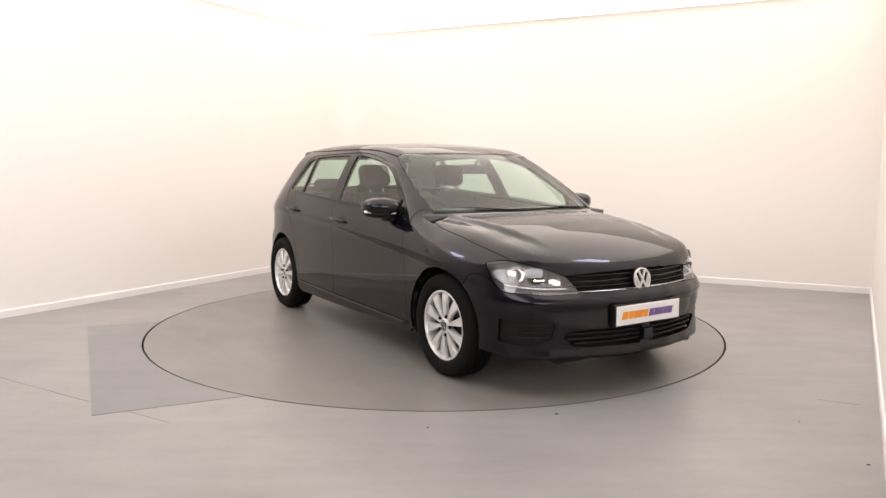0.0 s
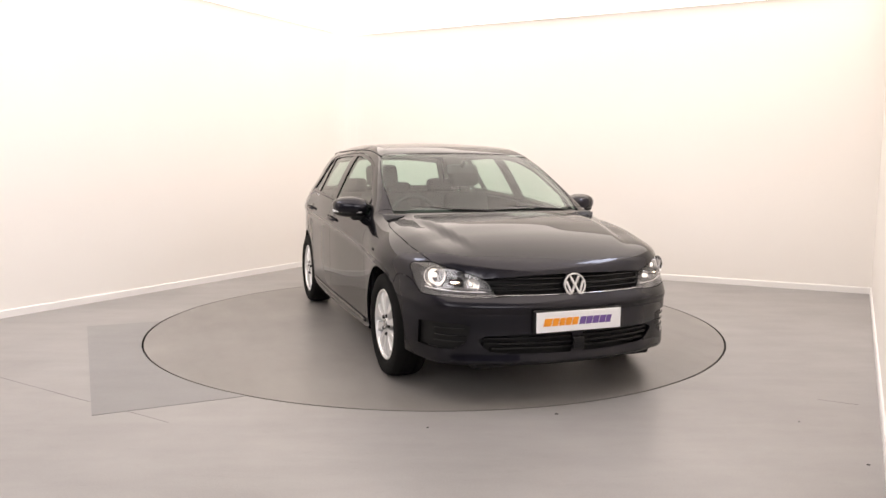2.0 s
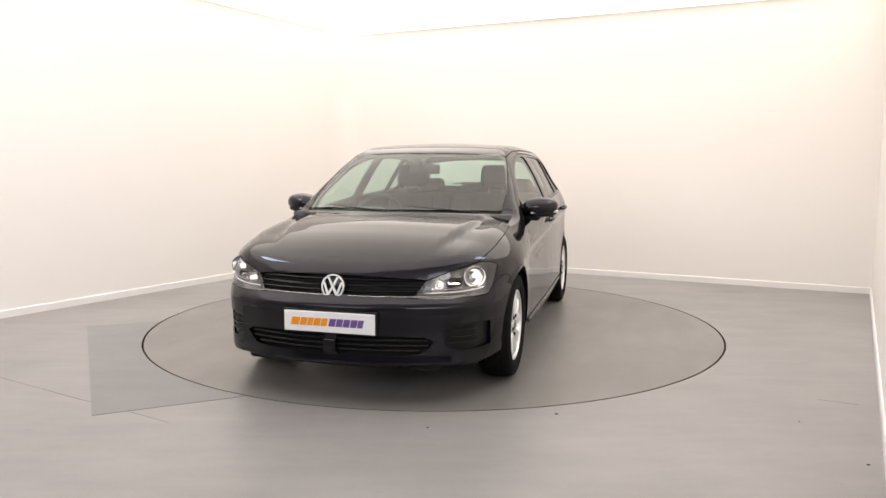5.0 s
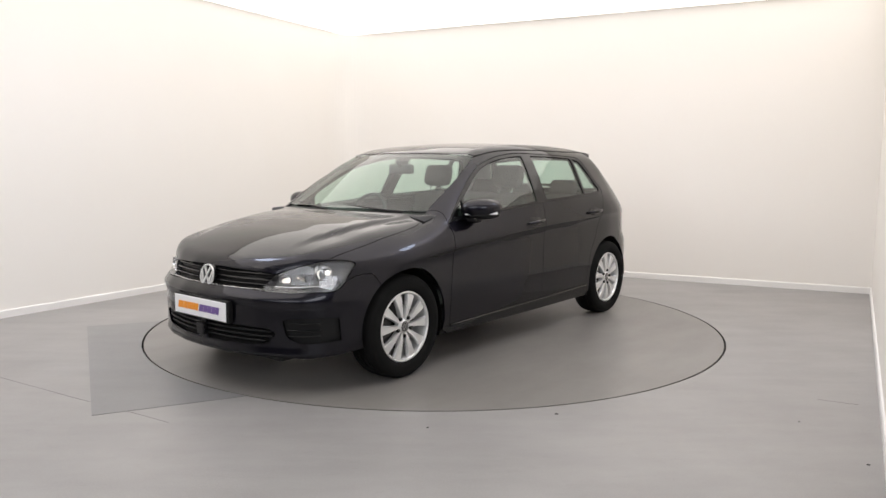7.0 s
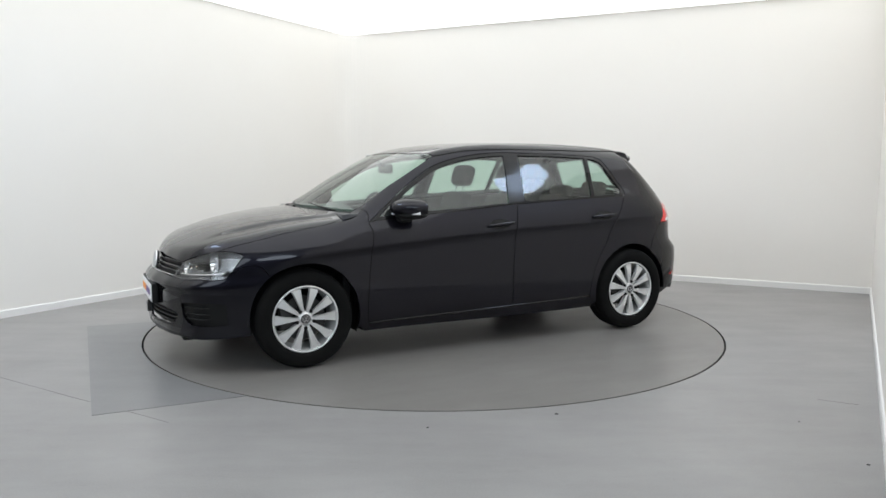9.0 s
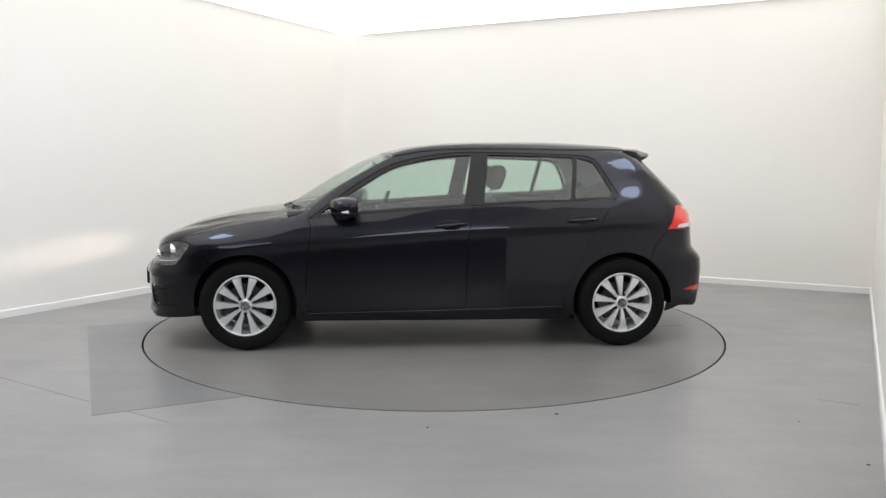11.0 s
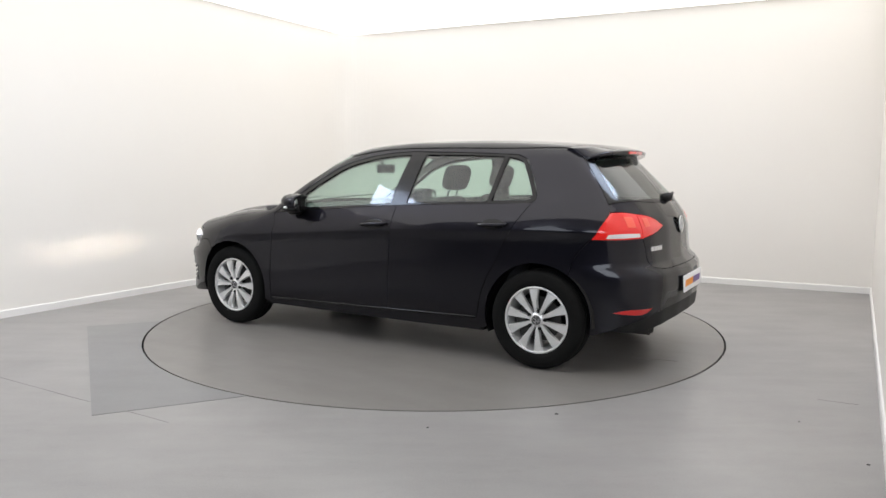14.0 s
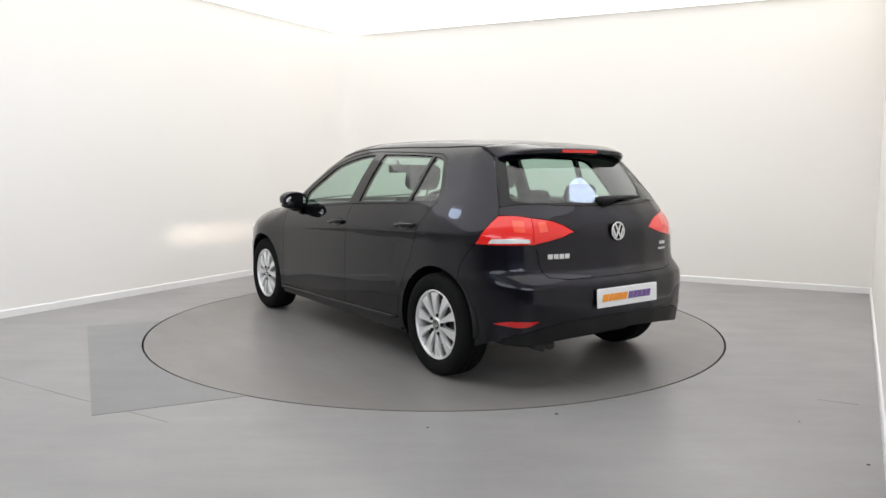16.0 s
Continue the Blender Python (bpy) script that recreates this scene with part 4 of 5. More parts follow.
def bar(bm, a, b, scale, width, y0, y1):
    """A flat bar in the x-z plane between two points of a unit disc."""
    a, b = Vector((a[0], 0, a[1])) * scale, Vector((b[0], 0, b[1])) * scale
    d = (b - a).normalized()
    s = Vector((-d.z, 0, d.x)) * width / 2
    q = [a - s, b - s, b + s, a + s]
    lo = [bm.verts.new(p + Vector((0, y0, 0))) for p in q]
    hi = [bm.verts.new(p + Vector((0, y1, 0))) for p in q]
    bm.faces.new(lo)
    bm.faces.new(hi)
    for i in range(4):
        bm.faces.new((lo[i], lo[(i + 1) % 4], hi[(i + 1) % 4], hi[i]))


wheel = build_wheel()
wheel.parent = car
WHEEL_Z, WHEEL_Y = 0.3155, 0.770
wheel.matrix_basis = pose(1.3185, WHEEL_Y, WHEEL_Z)
for m in (pose(-1.3185, WHEEL_Y - 0.005, WHEEL_Z, 0, 24, 0), pose(1.3185, -WHEEL_Y, WHEEL_Z, 0, 15, 180), pose(-1.3185, -WHEEL_Y + 0.005, WHEEL_Z, 0, 40, 180)):
    copy_thing(wheel, m)

# arch liners, underbody, engine bay and boot tubs
for cx in (1.3185, -1.3185):
    for s in (1, -1):
        bm = bmesh.new()
        lathe(bm, [(0.358, 0.838), (0.365, 0.83), (0.372, 0.78), (0.372, 0.56), (0.10, 0.54), (0.0, 0.54)], 40, -20 if cx < 0 else -4, 184 if cx < 0 else 200)
        for w in bm.verts:
            w.co = Vector((w.co.x + cx, w.co.y * s, w.co.z + 0.322))
        part("wheel_arch_liner", fix(bm), BLACK, car, "black plastic wheel arch liner")
bm = bmesh.new()
block(bm, (-1.45, -0.56, 0.185), (2.02, 0.56, 0.27), 0.02)
block(bm, (-1.85, -0.30, 0.24), (-1.45, 0.45, 0.33), 0.03)
block(bm, (-0.93, -0.80, 0.19), (0.93, 0.80, 0.27), 0.02)
block(bm, (1.02, -0.53, 0.26), (2.0, 0.53, 0.56), 0.03)
block(bm, (1.75, -0.62, 0.26), (1.95, 0.62, 0.53), 0.03)
block(bm, (-1.90, -0.53, 0.32), (-0.95, 0.53, 0.62), 0.03)
block(bm, (0.98, -0.74, 0.26), (1.03, 0.74, 0.90), 0.01)
block(bm, (-1.94, -0.56, 0.37), (-1.72, 0.56, 0.60), 0.03)
part("underbody", bm, BLACK, car, "dark underbody and engine bay", smooth=False)
bm = bmesh.new()
block(bm, (-0.2, -0.50, 0.150), (0.55, -0.36, 0.20), 0.02)
block(bm, (0.25, 0.10, 0.145), (0.75, 0.42, 0.20), 0.02)
tube(bm, [(0.7, 0.05, 0.19), (0.0, 0.05, 0.175), (-1.2, 0.1, 0.19), (-1.7, 0.35, 0.22)], 0.028)
part("exhaust_line", bm, DARK_METAL, car, "dull metal exhaust and heat shields under the car")
for y in (0.49, 0.555):
    bm = bmesh.new()
    lathe(bm, [(0.026, -0.07), (0.029, -0.07), (0.029, 0.07), (0.026, 0.07), (0.0255, -0.04), (0.0, -0.04)], 24, m=pose(-1.885, y, 0.268, 0, 0, 90))
    part("tailpipe", fix(bm), DARK_METAL, car, "dull steel exhaust tailpipe")

# ---------- grille, emblem, plates ----------
def across(y0, y1, z, off, n=28):
    """Points on the nose skin at one height, pushed out by off."""
    ys = np.linspace(y0, y1, n)
    base = np.stack([np.full(n, 2.6), ys, np.full(n, z)], -1)
    p, _ = cast(base, np.broadcast_to(np.array((-1.0, 0, 0)), base.shape), 1.6)
    return [Vector(q) + Vector((off, 0, 0)) for q in p]


def slat(name, y0, y1, z, depth, height, off, mat, label=""):
    bm = bmesh.new()
    rows = []
    for p in across(y0, y1, z, off):
        rows.append([bm.verts.new(p + Vector(q)) for q in ((0, 0, height / 2), (0.003, 0, 0), (0, 0, -height / 2), (-depth, 0, -height / 2), (-depth, 0, height / 2))])
    for A, B in zip(rows, rows[1:]):
        for j in range(5):
            bm.faces.new((A[j], A[(j + 1) % 5], B[(j + 1) % 5], B[j]))
    bm.faces.new(rows[0])
    bm.faces.new(rows[-1])
    return edge_split(part(name, fix(bm), mat, car, label))


slat("grille_slat", -0.475, 0.475, 0.640, 0.03, 0.012, -0.012, BLACK_GLOSS, "gloss black grille slat")
slat("grille_slat", -0.485, 0.485, 0.668, 0.03, 0.010, -0.014, BLACK_GLOSS, "gloss black grille slat")
slat("grille_slat", -0.455, 0.455, 0.612, 0.03, 0.010, -0.014, BLACK_GLOSS, "gloss black grille slat")
slat("chrome_strip", -0.435, 0.435, 0.5905, 0.02, 0.004, 0.001, CHROME, "thin chrome strip under the grille")
for z, y in ((0.358, 0.51), (0.330, 0.51), (0.303, 0.47)):
    slat("intake_slat", -y, y, z, 0.03, 0.010, -0.012, BLACK, "black intake slat")
bm = bmesh.new()
block(bm, (2.13, -0.035, 0.292), (2.166, 0.035, 0.362), 0.006)
part("sensor_cover", bm, BLACK_GLOSS, car, "black sensor cover in the lower intake", smooth=False)
for s in (1, -1):
    for k, z in enumerate((0.408, 0.372, 0.338)):
        y0, y1 = (0.60, 0.735) if s > 0 else (-0.735, -0.60)
        slat("insert_rib", y0, y1, z, 0.012, 0.007, -0.012, BLACK_GLOSS if k == 1 else BLACK)


def emblem(m, r, thick):
    bm = bmesh.new()
    lathe(bm, [(r * 1.06, 0), (r * 1.06, thick * 0.5), (r, thick * 0.6), (0, thick * 0.6)], 48, m=m)
    ob = edge_split(part("emblem", fix(bm), BLACK_GLOSS, car, "round chrome emblem on a black disc"))
    bm = bmesh.new()
    lathe(bm, [(r, thick * 0.55), (r * 0.985, thick), (r * 0.87, thick), (r * 0.85, thick * 0.55)], 48)
    for a, b in EMBLEM_BARS:
        bar(bm, a, b, r * 0.92, r * 0.17, thick * 0.55, thick)
    bmesh.ops.transform(bm, matrix=m, verts=bm.verts)
    edge_split(part("ring", fix(bm), ALLOY, ob, "bright chrome ring and bars"))


emblem(pose(2.088, 0, 0.632, 0, 0, -90) @ pose(0, 0, 0, 10), 0.066, 0.022)
emblem(pose(-1.985, 0, 0.897, 0, 0, 90) @ pose(0, 0, 0, 4), 0.055, 0.012)


def plate(m, label):
    bm = bmesh.new()
    block(bm, (-0.26, 0, -0.0555), (0.26, 0.006, 0.0555), 0.003, 1)
    bmesh.ops.transform(bm, matrix=m, verts=bm.verts)
    ob = part("number_plate", bm, WHITE, car, label, smooth=False)
    x = -0.215
    for k, w in enumerate((0.052, 0.042, 0.036, 0.042, 0.038, 0.040, 0.040, 0.042, 0.040, 0.034)):
        bm = bmesh.new()
        a, b, z0, z1, off = x, x + 0.88 * w, -0.0205, 0.0205, 0.0085
        q = [(-(a + z0 * 0.25), z0), (-(b + z0 * 0.25), z0), (-(b + z1 * 0.25), z1), (-(a + z1 * 0.25), z1)]
        lo = [bm.verts.new((u, 0.004, v)) for u, v in q]
        hi = [bm.verts.new((u, off, v)) for u, v in q]
        bm.faces.new(hi)
        for i in range(4):
            bm.faces.new((lo[i], lo[(i + 1) % 4], hi[(i + 1) % 4], hi[i]))
        bmesh.ops.transform(bm, matrix=m, verts=bm.verts)
        part("print_bar", fix(bm), ORANGE if k < 5 else PURPLE, ob, smooth=False)
        x += w + (0.008 if k == 4 else 0.0)
    return ob


bm = bmesh.new()
block(bm, (2.12, -0.27, 0.385), (2.158, 0.27, 0.515), 0.008)
part("plate_holder", bm, BLACK, car, smooth=False)
plate(pose(2.158, 0, 0.45, 0, 0, -90) , "white dealer plate with orange and purple printing")
plate(pose(-2.079, 0, 0.527, 0, 0, 90) @ pose(0, 0, 0, 3), "white dealer plate with orange and purple printing")

# badges on the tailgate
for y0, z, hgt, n, w in ((0.508, 0.770, 0.030, 4, 0.033), (-0.44, 0.800, 0.022, 3, 0.022), (-0.425, 0.765, 0.014, 8, 0.010)):
    bm = bmesh.new()
    for k in range(n):
        y = y0 - k * w * 1.12
        ys = np.array([y, y - w * 0.85])
        base = np.stack([np.full(2, -2.6), ys, np.full(2, z)], -1)
        p, _ = cast(base, np.broadcast_to(np.array((1.0, 0, 0)), base.shape), 1.6)
        x0, x1 = float(p[0][0]), float(p[1][0])
        za, zb = -hgt * 0.45, hgt * 0.45
        v = [bm.verts.new(q) for q in ((x0 - 0.004, ys[0], z + za), (x1 - 0.004, ys[1], z + za), (x1 - 0.004, ys[1], z + zb), (x0 - 0.004, ys[0], z + zb), (x0 + 0.004, ys[0], z + za), (x1 + 0.004, ys[1], z + za), (x1 + 0.004, ys[1], z + zb), (x0 + 0.004, ys[0], z + zb))]
        for f in ((0, 1, 2, 3), (0, 1, 5, 4), (3, 2, 6, 7), (0, 3, 7, 4), (1, 2, 6, 5)):
            bm.faces.new([v[i] for i in f])
    part("badge", fix(bm), ALLOY, car, "small chrome badge bars", smooth=False)

# ---------- lamps ----------
for s in (1, -1):
    hb = panel("headlight_housing", LAMP_BOWL, car, [LAMP_TOP, [(2.0, 0.49, 0.672), (2.03, 0.46, 0.63), (2.058, 0.428, 0.578)], LAMP_LOW, reverse(LAMP_REAR)], (0.75, 0.6, 0.3), "silvered headlight housing", offset=-0.065, gap=0.004, fold=-0.06, side=s, grid=0.03)
    for (x, y, z), r, heading in (((1.80, 0.705, 0.680), 0.058, 16), ((1.935, 0.545, 0.640), 0.040, 12)):
        bm = bmesh.new()
        prof = [(r, 0.045), (r * 0.97, 0.042), (r * 0.86, 0.015), (r * 0.62, -0.012), (r * 0.34, -0.026), (0, -0.03)]
        lathe(bm, prof, 36, m=pose(x, y * s, z, 0, 0, -90 + heading * s))
        rf = edge_split(part("reflector", fix(bm), CHROME, hb, "chrome headlight reflector bowl"))
        bm = bmesh.new()
        lathe(bm, [(0, 0.012), (r * 0.2, 0.008), (r * 0.22, -0.01), (0, -0.028)], 16, m=pose(x, y * s, z, 0, 0, -90 + heading * s))
        part("bulb", fix(bm), BULB, rf, "lit headlight bulb")
    # a small shaded filament box throws the dipped beam ahead
    way = pose(1.878, 0.620 * s, 0.657) @ look((0, 0, 0), (1.15, 0.16 * s, -0.125))
    bm = bmesh.new()
    for lo, hi in (((-0.034, 0.0045, -0.052), (0.034, 0.016, 0.01)), ((-0.034, -0.016, -0.052), (0.034, -0.0045, 0.01)), ((-0.034, -0.0045, -0.052), (-0.029, 0.0045, 0.01)), ((0.029, -0.0045, -0.052), (0.034, 0.0045, 0.01)), ((-0.034, -0.016, 0.01), (0.034, 0.016, 0.014))):
        block(bm, lo, hi)
    bmesh.ops.transform(bm, matrix=way, verts=bm.verts)
    shade = part("beam_shade", bm, BLACK, hb, smooth=False)
    bm = bmesh.new()
    block(bm, (-0.009, -0.004, 0.004), (0.009, 0.004, 0.006))
    bmesh.ops.transform(bm, matrix=way, verts=bm.verts)
    part("filament", bm, BEAM, shade, "glowing headlight filament", smooth=False)
    for k in range(2):
        pts = snap([(2.03, 0.50, 0.592), (1.97, 0.62, 0.590), (1.88, 0.725, 0.597), (1.81, 0.78, 0.610)])
        bm = bmesh.new()
        line = [Vector((q[0] - 0.022 - 0.02 * k, (q[1] - 0.015) * s, q[2] + 0.012 + 0.012 * k)) for q in spline(pts, 0.02)]
        tube(bm, line, 0.007, 8)
        part("light_strip", bm, LAMP_BOWL if k else CHROME, hb)
    # reversing and indicator fields of the tail lamps
    panel("reversing_light", LENS_CLEAR, car, [[(-1.72, 0.755, 0.845), (-1.80, 0.695, 0.845), (-1.88, 0.60, 0.848)], [(-1.88, 0.60, 0.848), (-1.872, 0.60, 0.868)], [(-1.872, 0.60, 0.868), (-1.80, 0.68, 0.868), (-1.73, 0.74, 0.868)], [(-1.73, 0.74, 0.868), (-1.72, 0.755, 0.845)]], (-0.75, 0.65, 0), "clear reversing light strip", grid=0.02, offset=0.003, gap=0, fold=0.004, side=s)
    panel("lamp_reflector", LENS_DARK, car, [[(-1.79, 0.655, 0.965), (-1.83, 0.605, 0.962)], [(-1.83, 0.605, 0.962), (-1.855, 0.615, 0.90)], [(-1.855, 0.615, 0.90), (-1.815, 0.66, 0.90)], [(-1.815, 0.66, 0.90), (-1.79, 0.655, 0.965)]], (-0.75, 0.65, 0), "bright red reflector field", grid=0.02, offset=0.002, gap=0, fold=0.003, side=s)
    panel("lamp_reflector", LENS_DARK, car, [[(-1.87, 0.535, 0.958), (-1.885, 0.49, 0.955)], [(-1.885, 0.49, 0.955), (-1.905, 0.49, 0.905)], [(-1.905, 0.49, 0.905), (-1.89, 0.54, 0.900)], [(-1.89, 0.54, 0.900), (-1.87, 0.535, 0.958)]], (-0.9, 0.4, 0), "bright red reflector field", grid=0.02, offset=0.002, gap=0, fold=0.003, side=s)

# ---------- mirrors, handles, wipers, spoiler ----------
for s in (1, -1):
    bm = bmesh.new()
    r = bmesh.ops.create_icosphere(bm, subdivisions=4, radius=1.0)["verts"]
    for w in r:
        c = w.co.copy()
        f = lambda q, e: math.copysign(abs(q) ** e, q)
        x, y, z = f(c.x, 0.8), f(c.y, 0.72), f(c.z, 0.85)
        x = max(x, -0.55) if x < 0 else x
        taper = 1.0 - 0.16 * (y > 0) * y
        w.co = Vector((0.615 + 0.112 * x * taper - 0.03 * y, (0.898 + 0.118 * y) * s, 0.996 + 0.070 * z * taper + 0.006 * y))
    mirror = part("door_mirror", fix(bm), PAINT, car, "body-coloured door mirror")
    bm = bmesh.new()
    r = bmesh.ops.create_icosphere(bm, subdivisions=3, radius=1.0)["verts"]
    for w in r:
        c = w.co.copy()
        w.co = Vector((0.615 + 0.100 * max(c.x, -0.6) - 0.028 * c.y, (0.900 + 0.108 * c.y) * s, 0.957 + 0.032 * c.z))
    part("mirror_base", fix(bm), BLACK, mirror, "black lower mirror shell")
    bm = bmesh.new()
    line = [Vector((0.722 - 0.035 * k / 9 - 0.09 * (k / 9) ** 3, (0.845 + 0.165 * k / 9) * s, 0.965 + 0.004 * k / 9)) for k in range(10)]
    tube(bm, line, 0.010, 8)
    part("indicator", bm, WHITE, mirror, "pale mirror indicator strip")
    bm = bmesh.new()
    block(bm, (0.600, 0.80 * 1, 0.905), (0.69, 0.90, 0.955), 0.018)
    for w in bm.verts:
        w.co.y *= s
    part("mirror_arm", fix(bm), BLACK, mirror, "black mirror arm")
    bm = bmesh.new()
    lathe(bm, [(0.0, 0.0), (0.95, 0.0), (1.0, 0.04), (1.0, 0.08)], 28)
    for w in bm.verts:
        w.co = Vector((0.556 - 0.02 * w.co.x + w.co.y * 0.05, (0.897 + 0.092 * w.co.x) * s, 0.992 + 0.050 * w.co.z))
    part("mirror_glass", fix(bm), CHROME, mirror, "silvered mirror glass")
    for x0, x1, z0, z1 in ((0.02, -0.205, 0.862, 0.880), (-0.905, -1.125, 0.900, 0.912)):
        xs = np.linspace(x0, x1, 18)
        zs = np.linspace(z0, z1, 18)
        base = np.stack([xs, np.full(18, 1.4), zs], -1)
        p, _ = cast(base, np.broadcast_to(np.array((0, -1.0, 0)), base.shape), 1.0)
        bm = bmesh.new()
        rows = []
        for k, q in enumerate(p):
            a = k / 17
            out = 0.010 + 0.026 * math.sin(math.pi * min(max((a - 0.0) / 1.0, 0), 1)) ** 0.5
            h = 0.0135 * (0.55 + 0.45 * math.sin(math.pi * a) ** 0.4)
            rows.append([bm.verts.new((q[0], (q[1] + out + dy) * s, q[2] + dz * h)) for dy, dz in ((0.0, 1.0), (0.007, 0.6), (0.009, 0.0), (0.007, -0.6), (0.0, -1.0), (-0.009, -0.8), (-0.009, 0.8))])
        for A, B in zip(rows, rows[1:]):
            for j in range(7):
                bm.faces.new((A[j], A[(j + 1) % 7], B[(j + 1) % 7], B[j]))
        bm.faces.new(rows[0])
        bm.faces.new(rows[-1])
        hd = part("door_handle", fix(bm), PAINT, car, "body-coloured door handle")
        # black oval laid on the skin for the shade of the handle bowl
        bm = bmesh.new()
        cx, cz = (x0 + x1) / 2, (z0 + z1) / 2
        ring_ = [(cx + 0.082 * math.cos(t), cz + 0.034 * math.sin(t)) for t in np.linspace(0, 2 * math.pi, 29)[:-1]]
        base = np.stack([np.array([q[0] for q in ring_]), np.full(28, 1.4), np.array([q[1] for q in ring_])], -1)
        p, _ = cast(base, np.broadcast_to(np.array((0, -1.0, 0)), base.shape), 1.0)
        cp, _ = cast(np.array([[cx, 1.4, cz]]), np.array([[0, -1.0, 0]]), 1.0)
        o1 = [bm.verts.new((q[0], (q[1] + 0.0012) * s, q[2])) for q in p]
        o2 = [bm.verts.new((cx + (q[0] - cx) * 0.9, (q[1] + 0.003) * s, cz + (q[2] - cz) * 0.9)) for q in p]
        for i in range(28):
            bm.faces.new((o1[i], o1[(i + 1) % 28], o2[(i + 1) % 28], o2[i]))
        bm.faces.new(o2)
        part("handle_shade", fix(bm), BLACK_GLOSS, hd, "black oval on the door for the shade behind the handle")
    # black edge strip along the sill and the roof ditch
    bm = bmesh.new()
    q = snap([(x, 0.86, 0.268 + (0.9 - x) * 0.0215) for x in np.linspace(0.9, -0.9, 30)])
    tube(bm, [Vector((a[0], (a[1] + 0.004) * s, a[2] - 0.012)) for a in q], 0.009, 8)
    part("sill_strip", bm, BLACK_GLOSS, car, "dark strip along the sill")
    bm = bmesh.new()
    q = snap(spline(DITCH, 0.05))
    tube(bm, [Vector((a[0], a[1] * s, a[2] - 0.001)) for a in q], 0.006, 6)
    part("roof_strip", bm, BLACK, car, "black roof joint strip")
    # front wiper
    bm = bmesh.new()
    yy = np.linspace(0.56, 0.05, 9) if s > 0 else np.linspace(-0.04, -0.55, 9)
    a = snap([(1.128 - 0.34 * y_ * y_ - 0.012 * k, y_, 0.99) for k, y_ in enumerate(yy)])
    tube(bm, [Vector((q_[0], q_[1], q_[2] - 0.006)) for q_ in a], [0.009, 0.008, 0.007, 0.006, 0.006, 0.005, 0.005, 0.004, 0.003], 8)
    part("windscreen_wiper", bm, BLACK, car, "black windscreen wiper")
bm = bmesh.new()
tube(bm, [(-1.875, 0.06, 1.068), (-1.905, 0.02, 1.075), (-1.895, -0.10, 1.088), (-1.865, -0.26, 1.092), (-1.835, -0.36, 1.088)], [0.026, 0.03, 0.014, 0.011, 0.006], 10)
part("rear_wiper", bm, BLACK, car, "black rear window wiper")


def spoiler():
    bm = bmesh.new()
    rows = []
    for k in range(37):
        y = -0.54 + 1.08 * k / 36
        a = abs(y) / 0.54
        drop = 0.045 * y * y + 0.012 * a ** 6
        front = (-1.415 - 0.03 * (1 - a * a) + 0.0, 1.421 - drop)
        te = -1.675 + 0.075 * a * a + 0.06 * a ** 8
        zt = 1.388 - drop - 0.022 * a ** 6
        prof = [(front[0] + 0.03, front[1] - 0.004), (front[0], front[1] - 0.0015), ((front[0] + te) / 2, (front[1] + zt) / 2 + 0.011), (te + 0.03, zt + 0.004), (te + 0.006, zt - 0.001), (te, zt - 0.008), (te + 0.004, zt - 0.030 + 0.014 * a ** 4), (te + 0.02, zt - 0.036 + 0.012 * a ** 4), (te + 0.10, zt - 0.045), (front[0] - 0.02, front[1] - 0.06)]
        rows.append([bm.verts.new((x, y * (1.03 if x > -1.5 else 1.0), z)) for x, z in prof])
    n = len(rows[0])
    for A, B in zip(rows, rows[1:]):
        for j in range(n):
            bm.faces.new((A[j], A[(j + 1) % n], B[(j + 1) % n], B[j]))
    bm.faces.new(rows[0])
    bm.faces.new(rows[-1])
    ob = edge_split(part("roof_spoiler", fix(bm), PAINT, car, "body-coloured roof spoiler"), 50)
    bm = bmesh.new()
    rows = []
    for k in range(13):
        y = -0.15 + 0.30 * k / 12
        a = abs(y) / 0.54
        te = -1.675 + 0.075 * a * a - 0.0015
        zt = 1.388 - 0.045 * y * y
        rows.append([bm.verts.new((x, y, z)) for x, z in ((te + 0.004, zt - 0.010), (te - 0.001, zt - 0.011), (te + 0.0025, zt - 0.028), (te + 0.008, zt - 0.028))])
    for A, B in zip(rows, rows[1:]):
        for j in range(4):
            bm.faces.new((A[j], A[(j + 1) % 4], B[(j + 1) % 4], B[j]))
    bm.faces.new(rows[0])
    bm.faces.new(rows[-1])
    part("high_brake_light", fix(bm), LENS_RED, ob, "red high-level brake light", smooth=False)


spoiler()
# small black wedge on the right wing only
bm = bmesh.new()
mk = snap([(1.165, -0.893, 0.772), (1.185, -0.895, 0.765), (1.205, -0.893, 0.758)])
tube(bm, [Vector(q) for q in mk], [0.003, 0.009, 0.003], 8)
part("wing_wedge", bm, BLACK, car, "small black wedge on the wing")

# ---------- cabin ----------
def cushion(bm, lo, hi, r, m=None, bulge=0.0):
    return block(bm, lo, hi, r, 3, m)


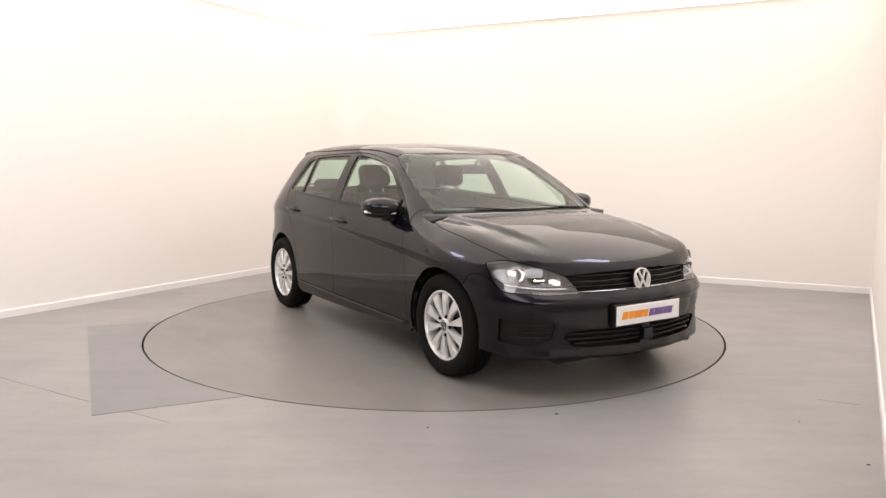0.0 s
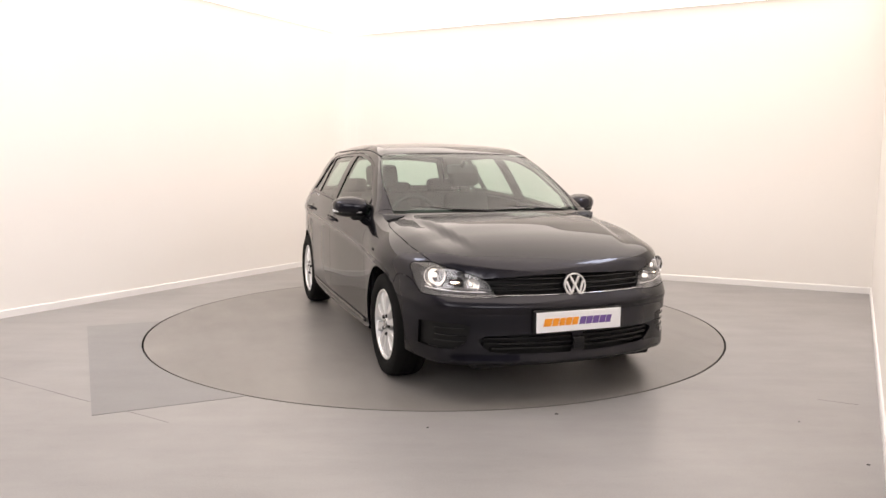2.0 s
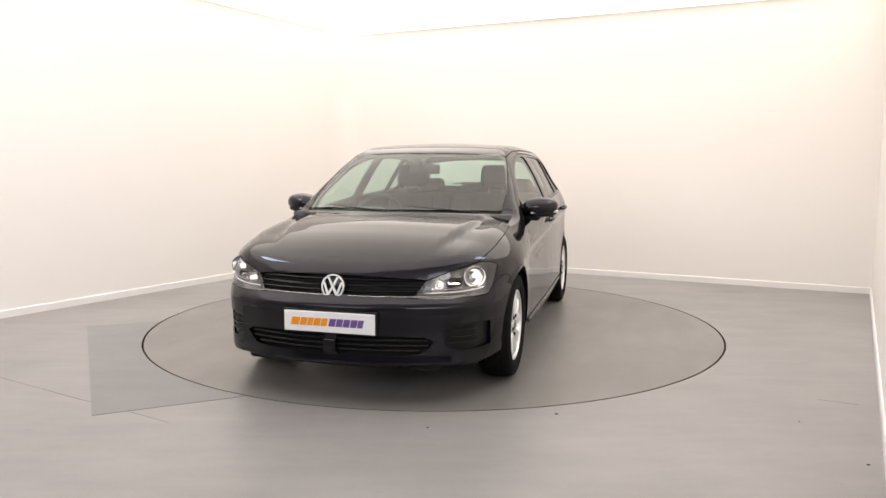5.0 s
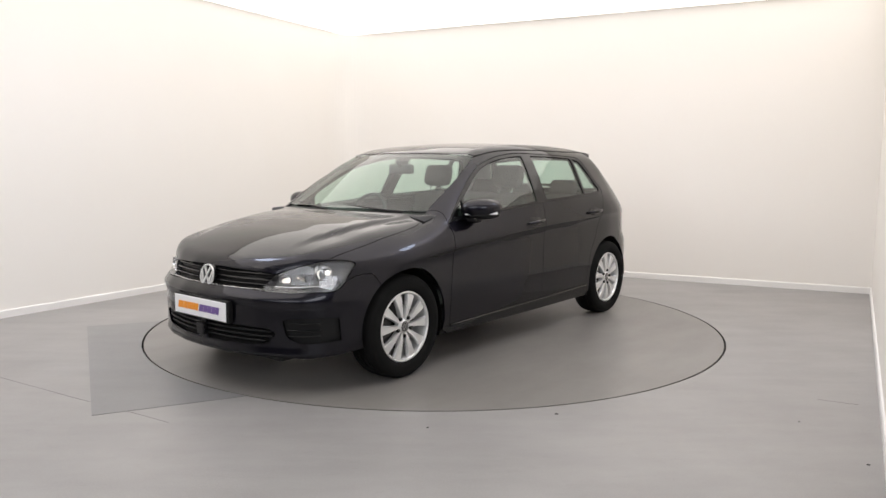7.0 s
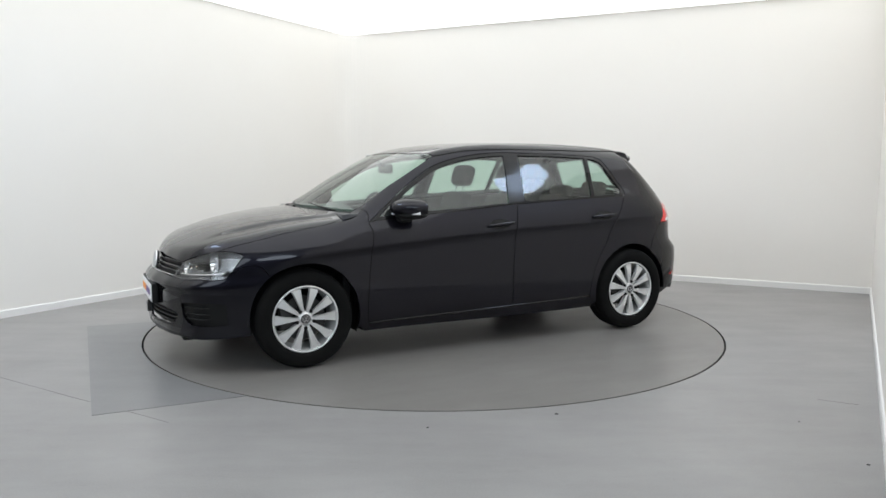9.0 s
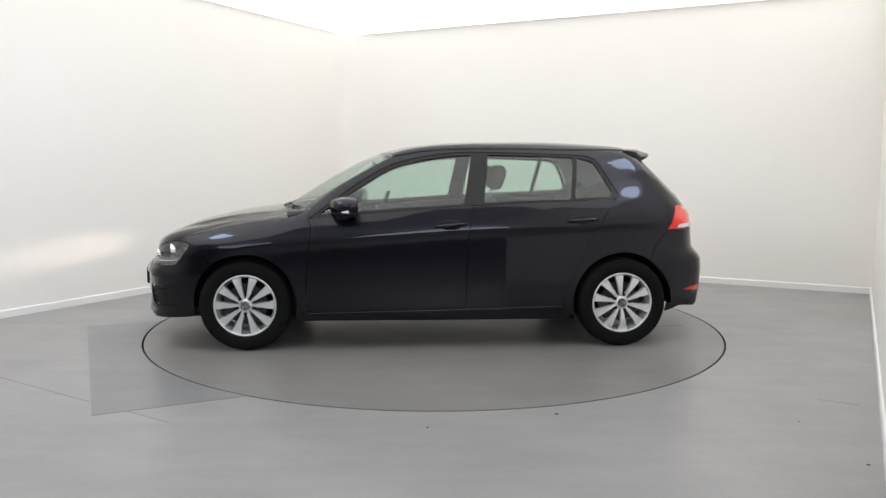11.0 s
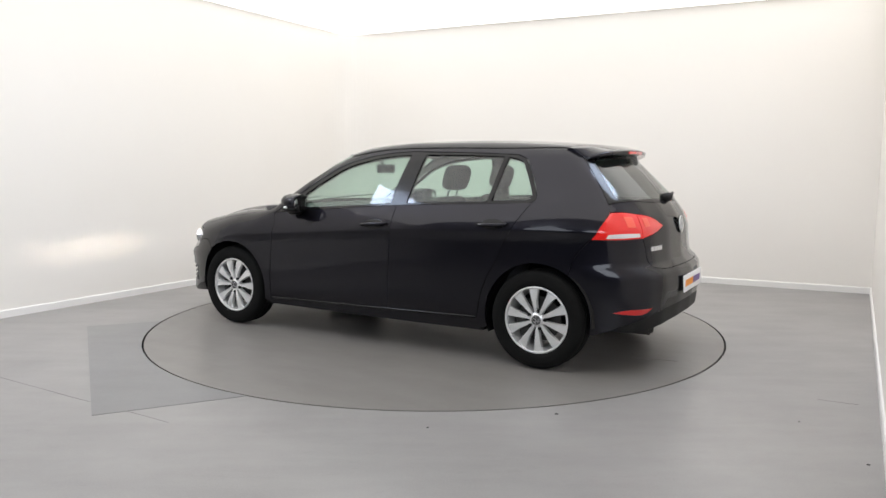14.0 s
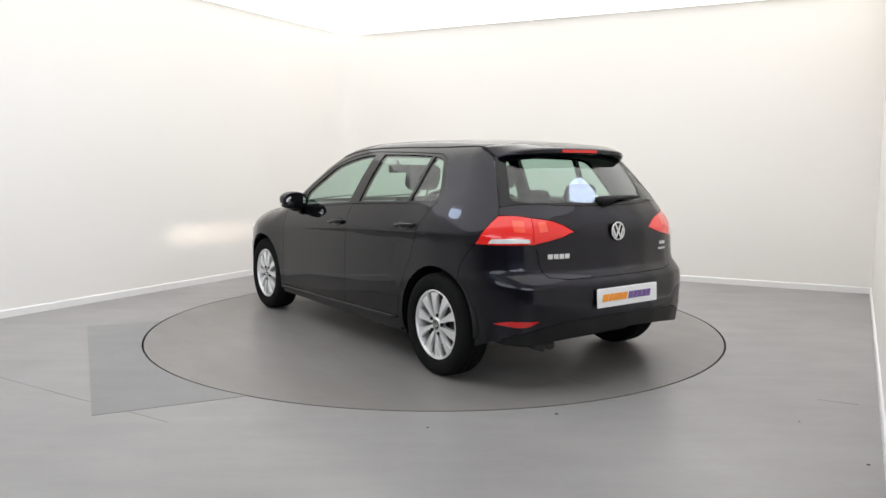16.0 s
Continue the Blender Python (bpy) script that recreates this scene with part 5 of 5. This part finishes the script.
def seat(x, y, width, name="seat"):
    st = new(name)
    st.parent = car
    st["label"] = "black cloth front seat"
    st.matrix_basis = pose(x, y, 0)
    bm = bmesh.new()
    cushion(bm, (-0.22, -width / 2, 0.36), (0.30, width / 2, 0.52), 0.05)
    part("cushion", bm, CLOTH, st)
    tilt = pose(-0.22, 0, 0.48, 0, -18, 0)
    bm = bmesh.new()
    cushion(bm, (-0.07, -width / 2, -0.02), (0.07, width / 2, 0.40), 0.055, tilt)
    cushion(bm, (-0.06, -width / 2 + 0.05, 0.30), (0.055, width / 2 - 0.05, 0.60), 0.055, tilt)
    part("backrest", bm, CLOTH, st)
    bm = bmesh.new()
    cushion(bm, (-0.055, -0.135, 0.655), (0.055, 0.135, 0.84), 0.05, tilt)
    part("headrest", bm, CLOTH, st)
    for yy in (-0.06, 0.06):
        bm = bmesh.new()
        a, b = tilt @ Vector((0, yy, 0.55)), tilt @ Vector((0, yy, 0.70))
        tube(bm, [a, b], 0.007, 8)
        part("headrest_post", bm, CHROME, st, "chrome headrest post")
    return st


s1 = seat(-0.02, 0.37, 0.50, "front_seat")
copy_thing(s1, pose(-0.02, -0.37, 0))
bm = bmesh.new()
cushion(bm, (-1.02, -0.64, 0.36), (-0.55, 0.64, 0.54), 0.05)
tilt = pose(-1.02, 0, 0.50, 0, -22, 0)
for y0, y1 in ((-0.64, -0.22), (-0.21, 0.21), (0.22, 0.64)):
    cushion(bm, (-0.07, y0, 0.0), (0.07, y1, 0.56), 0.05, tilt)
bench = part("rear_bench", bm, CLOTH, car, "black cloth rear bench seat")
for yc, top in ((-0.43, 0.70), (0.0, 0.66), (0.43, 0.70)):
    bm = bmesh.new()
    cushion(bm, (-0.05, yc - 0.13, 0.555), (0.05, yc + 0.13, top), 0.045, tilt)
    part("headrest", bm, CLOTH, bench)
bm = bmesh.new()
block(bm, (-1.80, -0.60, 0.955), (-1.28, 0.60, 0.975), 0.006)
part("parcel_shelf", bm, SOFT, car, smooth=False)
bm = bmesh.new()
block(bm, (-1.70, -0.60, 0.30), (0.95, 0.60, 0.33), 0.006)
block(bm, (-0.35, -0.12, 0.33), (0.55, 0.12, 0.60), 0.03)
part("cabin_floor", bm, SOFT, car, smooth=False)


def dashboard():
    bm = bmesh.new()
    rows = []
    for k in range(41):
        y = -0.76 + 1.52 * k / 40
        hump = 0.045 * math.exp(-((y + 0.36) / 0.17) ** 4)
        rows.append([bm.verts.new((x, y, z)) for x, z in ((1.02, 0.70), (1.035, 0.955), (0.93, 0.962), (0.80, 0.955 + 0.3 * hump), (0.66, 0.935 + hump), (0.60, 0.905 + hump), (0.585, 0.84), (0.62, 0.70), (0.72, 0.55), (1.0, 0.55))])
    n = len(rows[0])
    for A, B in zip(rows, rows[1:]):
        for j in range(n):
            bm.faces.new((A[j], A[(j + 1) % n], B[(j + 1) % n], B[j]))
    bm.faces.new(rows[0])
    bm.faces.new(rows[-1])
    part("dashboard", fix(bm), SOFT, car, "dark grey soft-touch dashboard")


dashboard()
tilt = pose(0.42, -0.36, 0.88, 0, 66 - 90, 0)
bm = bmesh.new()
tube(bm, [tilt @ Vector((0, 0.185 * math.cos(a), 0.185 * math.sin(a))) for a in np.linspace(0, 2 * math.pi, 41)], 0.016, 10, False)
for a in (0, 180, 270):
    tube(bm, [tilt @ Vector((0.02, 0, 0)), tilt @ Vector((0.0, 0.185 * math.cos(radians(a)), 0.185 * math.sin(radians(a))))], [0.03, 0.015], 8)
block(bm, (0.0, -0.075, -0.06), (0.05, 0.075, 0.06), 0.02, 2, tilt)
part("steering_wheel", bm, SOFT, car, "black leather steering wheel")
bm = bmesh.new()
block(bm, (0.40, -0.12, 1.215), (0.43, 0.12, 1.285), 0.014)
tube(bm, [(0.43, 0, 1.27), (0.47, 0, 1.315)], 0.012, 8)
part("rear_view_mirror", bm, SOFT, car, "black rear-view mirror")
for yc in (-0.36, 0.36):
    bm = bmesh.new()
    block(bm, (0.20, yc - 0.19, 1.345), (0.36, yc + 0.19, 1.36), 0.006)
    part("sun_visor", bm, LINING, car, smooth=False)


# ---------- motion ----------
TURN = [(0.0, -57.4), (0.5, -58.0), (1.0, -60.45), (1.5, -64.7), (2.0, -70.35), (2.5, -76.2), (3.0, -82.2), (3.5, -88.2), (4.0, -94.1), (6.5, -123.8), (7.0, -129.75), (7.5, -135.6), (8.0, -141.45),
        (8.5, -147.4), (9.0, -153.3), (11.5, -182.5), (12.0, -188.2), (12.5, -193.9), (13.0, -199.6), (13.5, -205.4), (14.0, -211.2), (14.5, -217.1), (15.0, -223.1), (15.5, -229.1), (16.0, -235.1)]


def motions():
    walk(turntable, [(t, pose(0, 0, 0, 0, 0, a)) for t, a in TURN])
    walk(car, [(t, pose(0, 0, 0, 0, 0, a) @ pose(0.0396, 0.0428, 0)) for t, a in TURN])


motions()
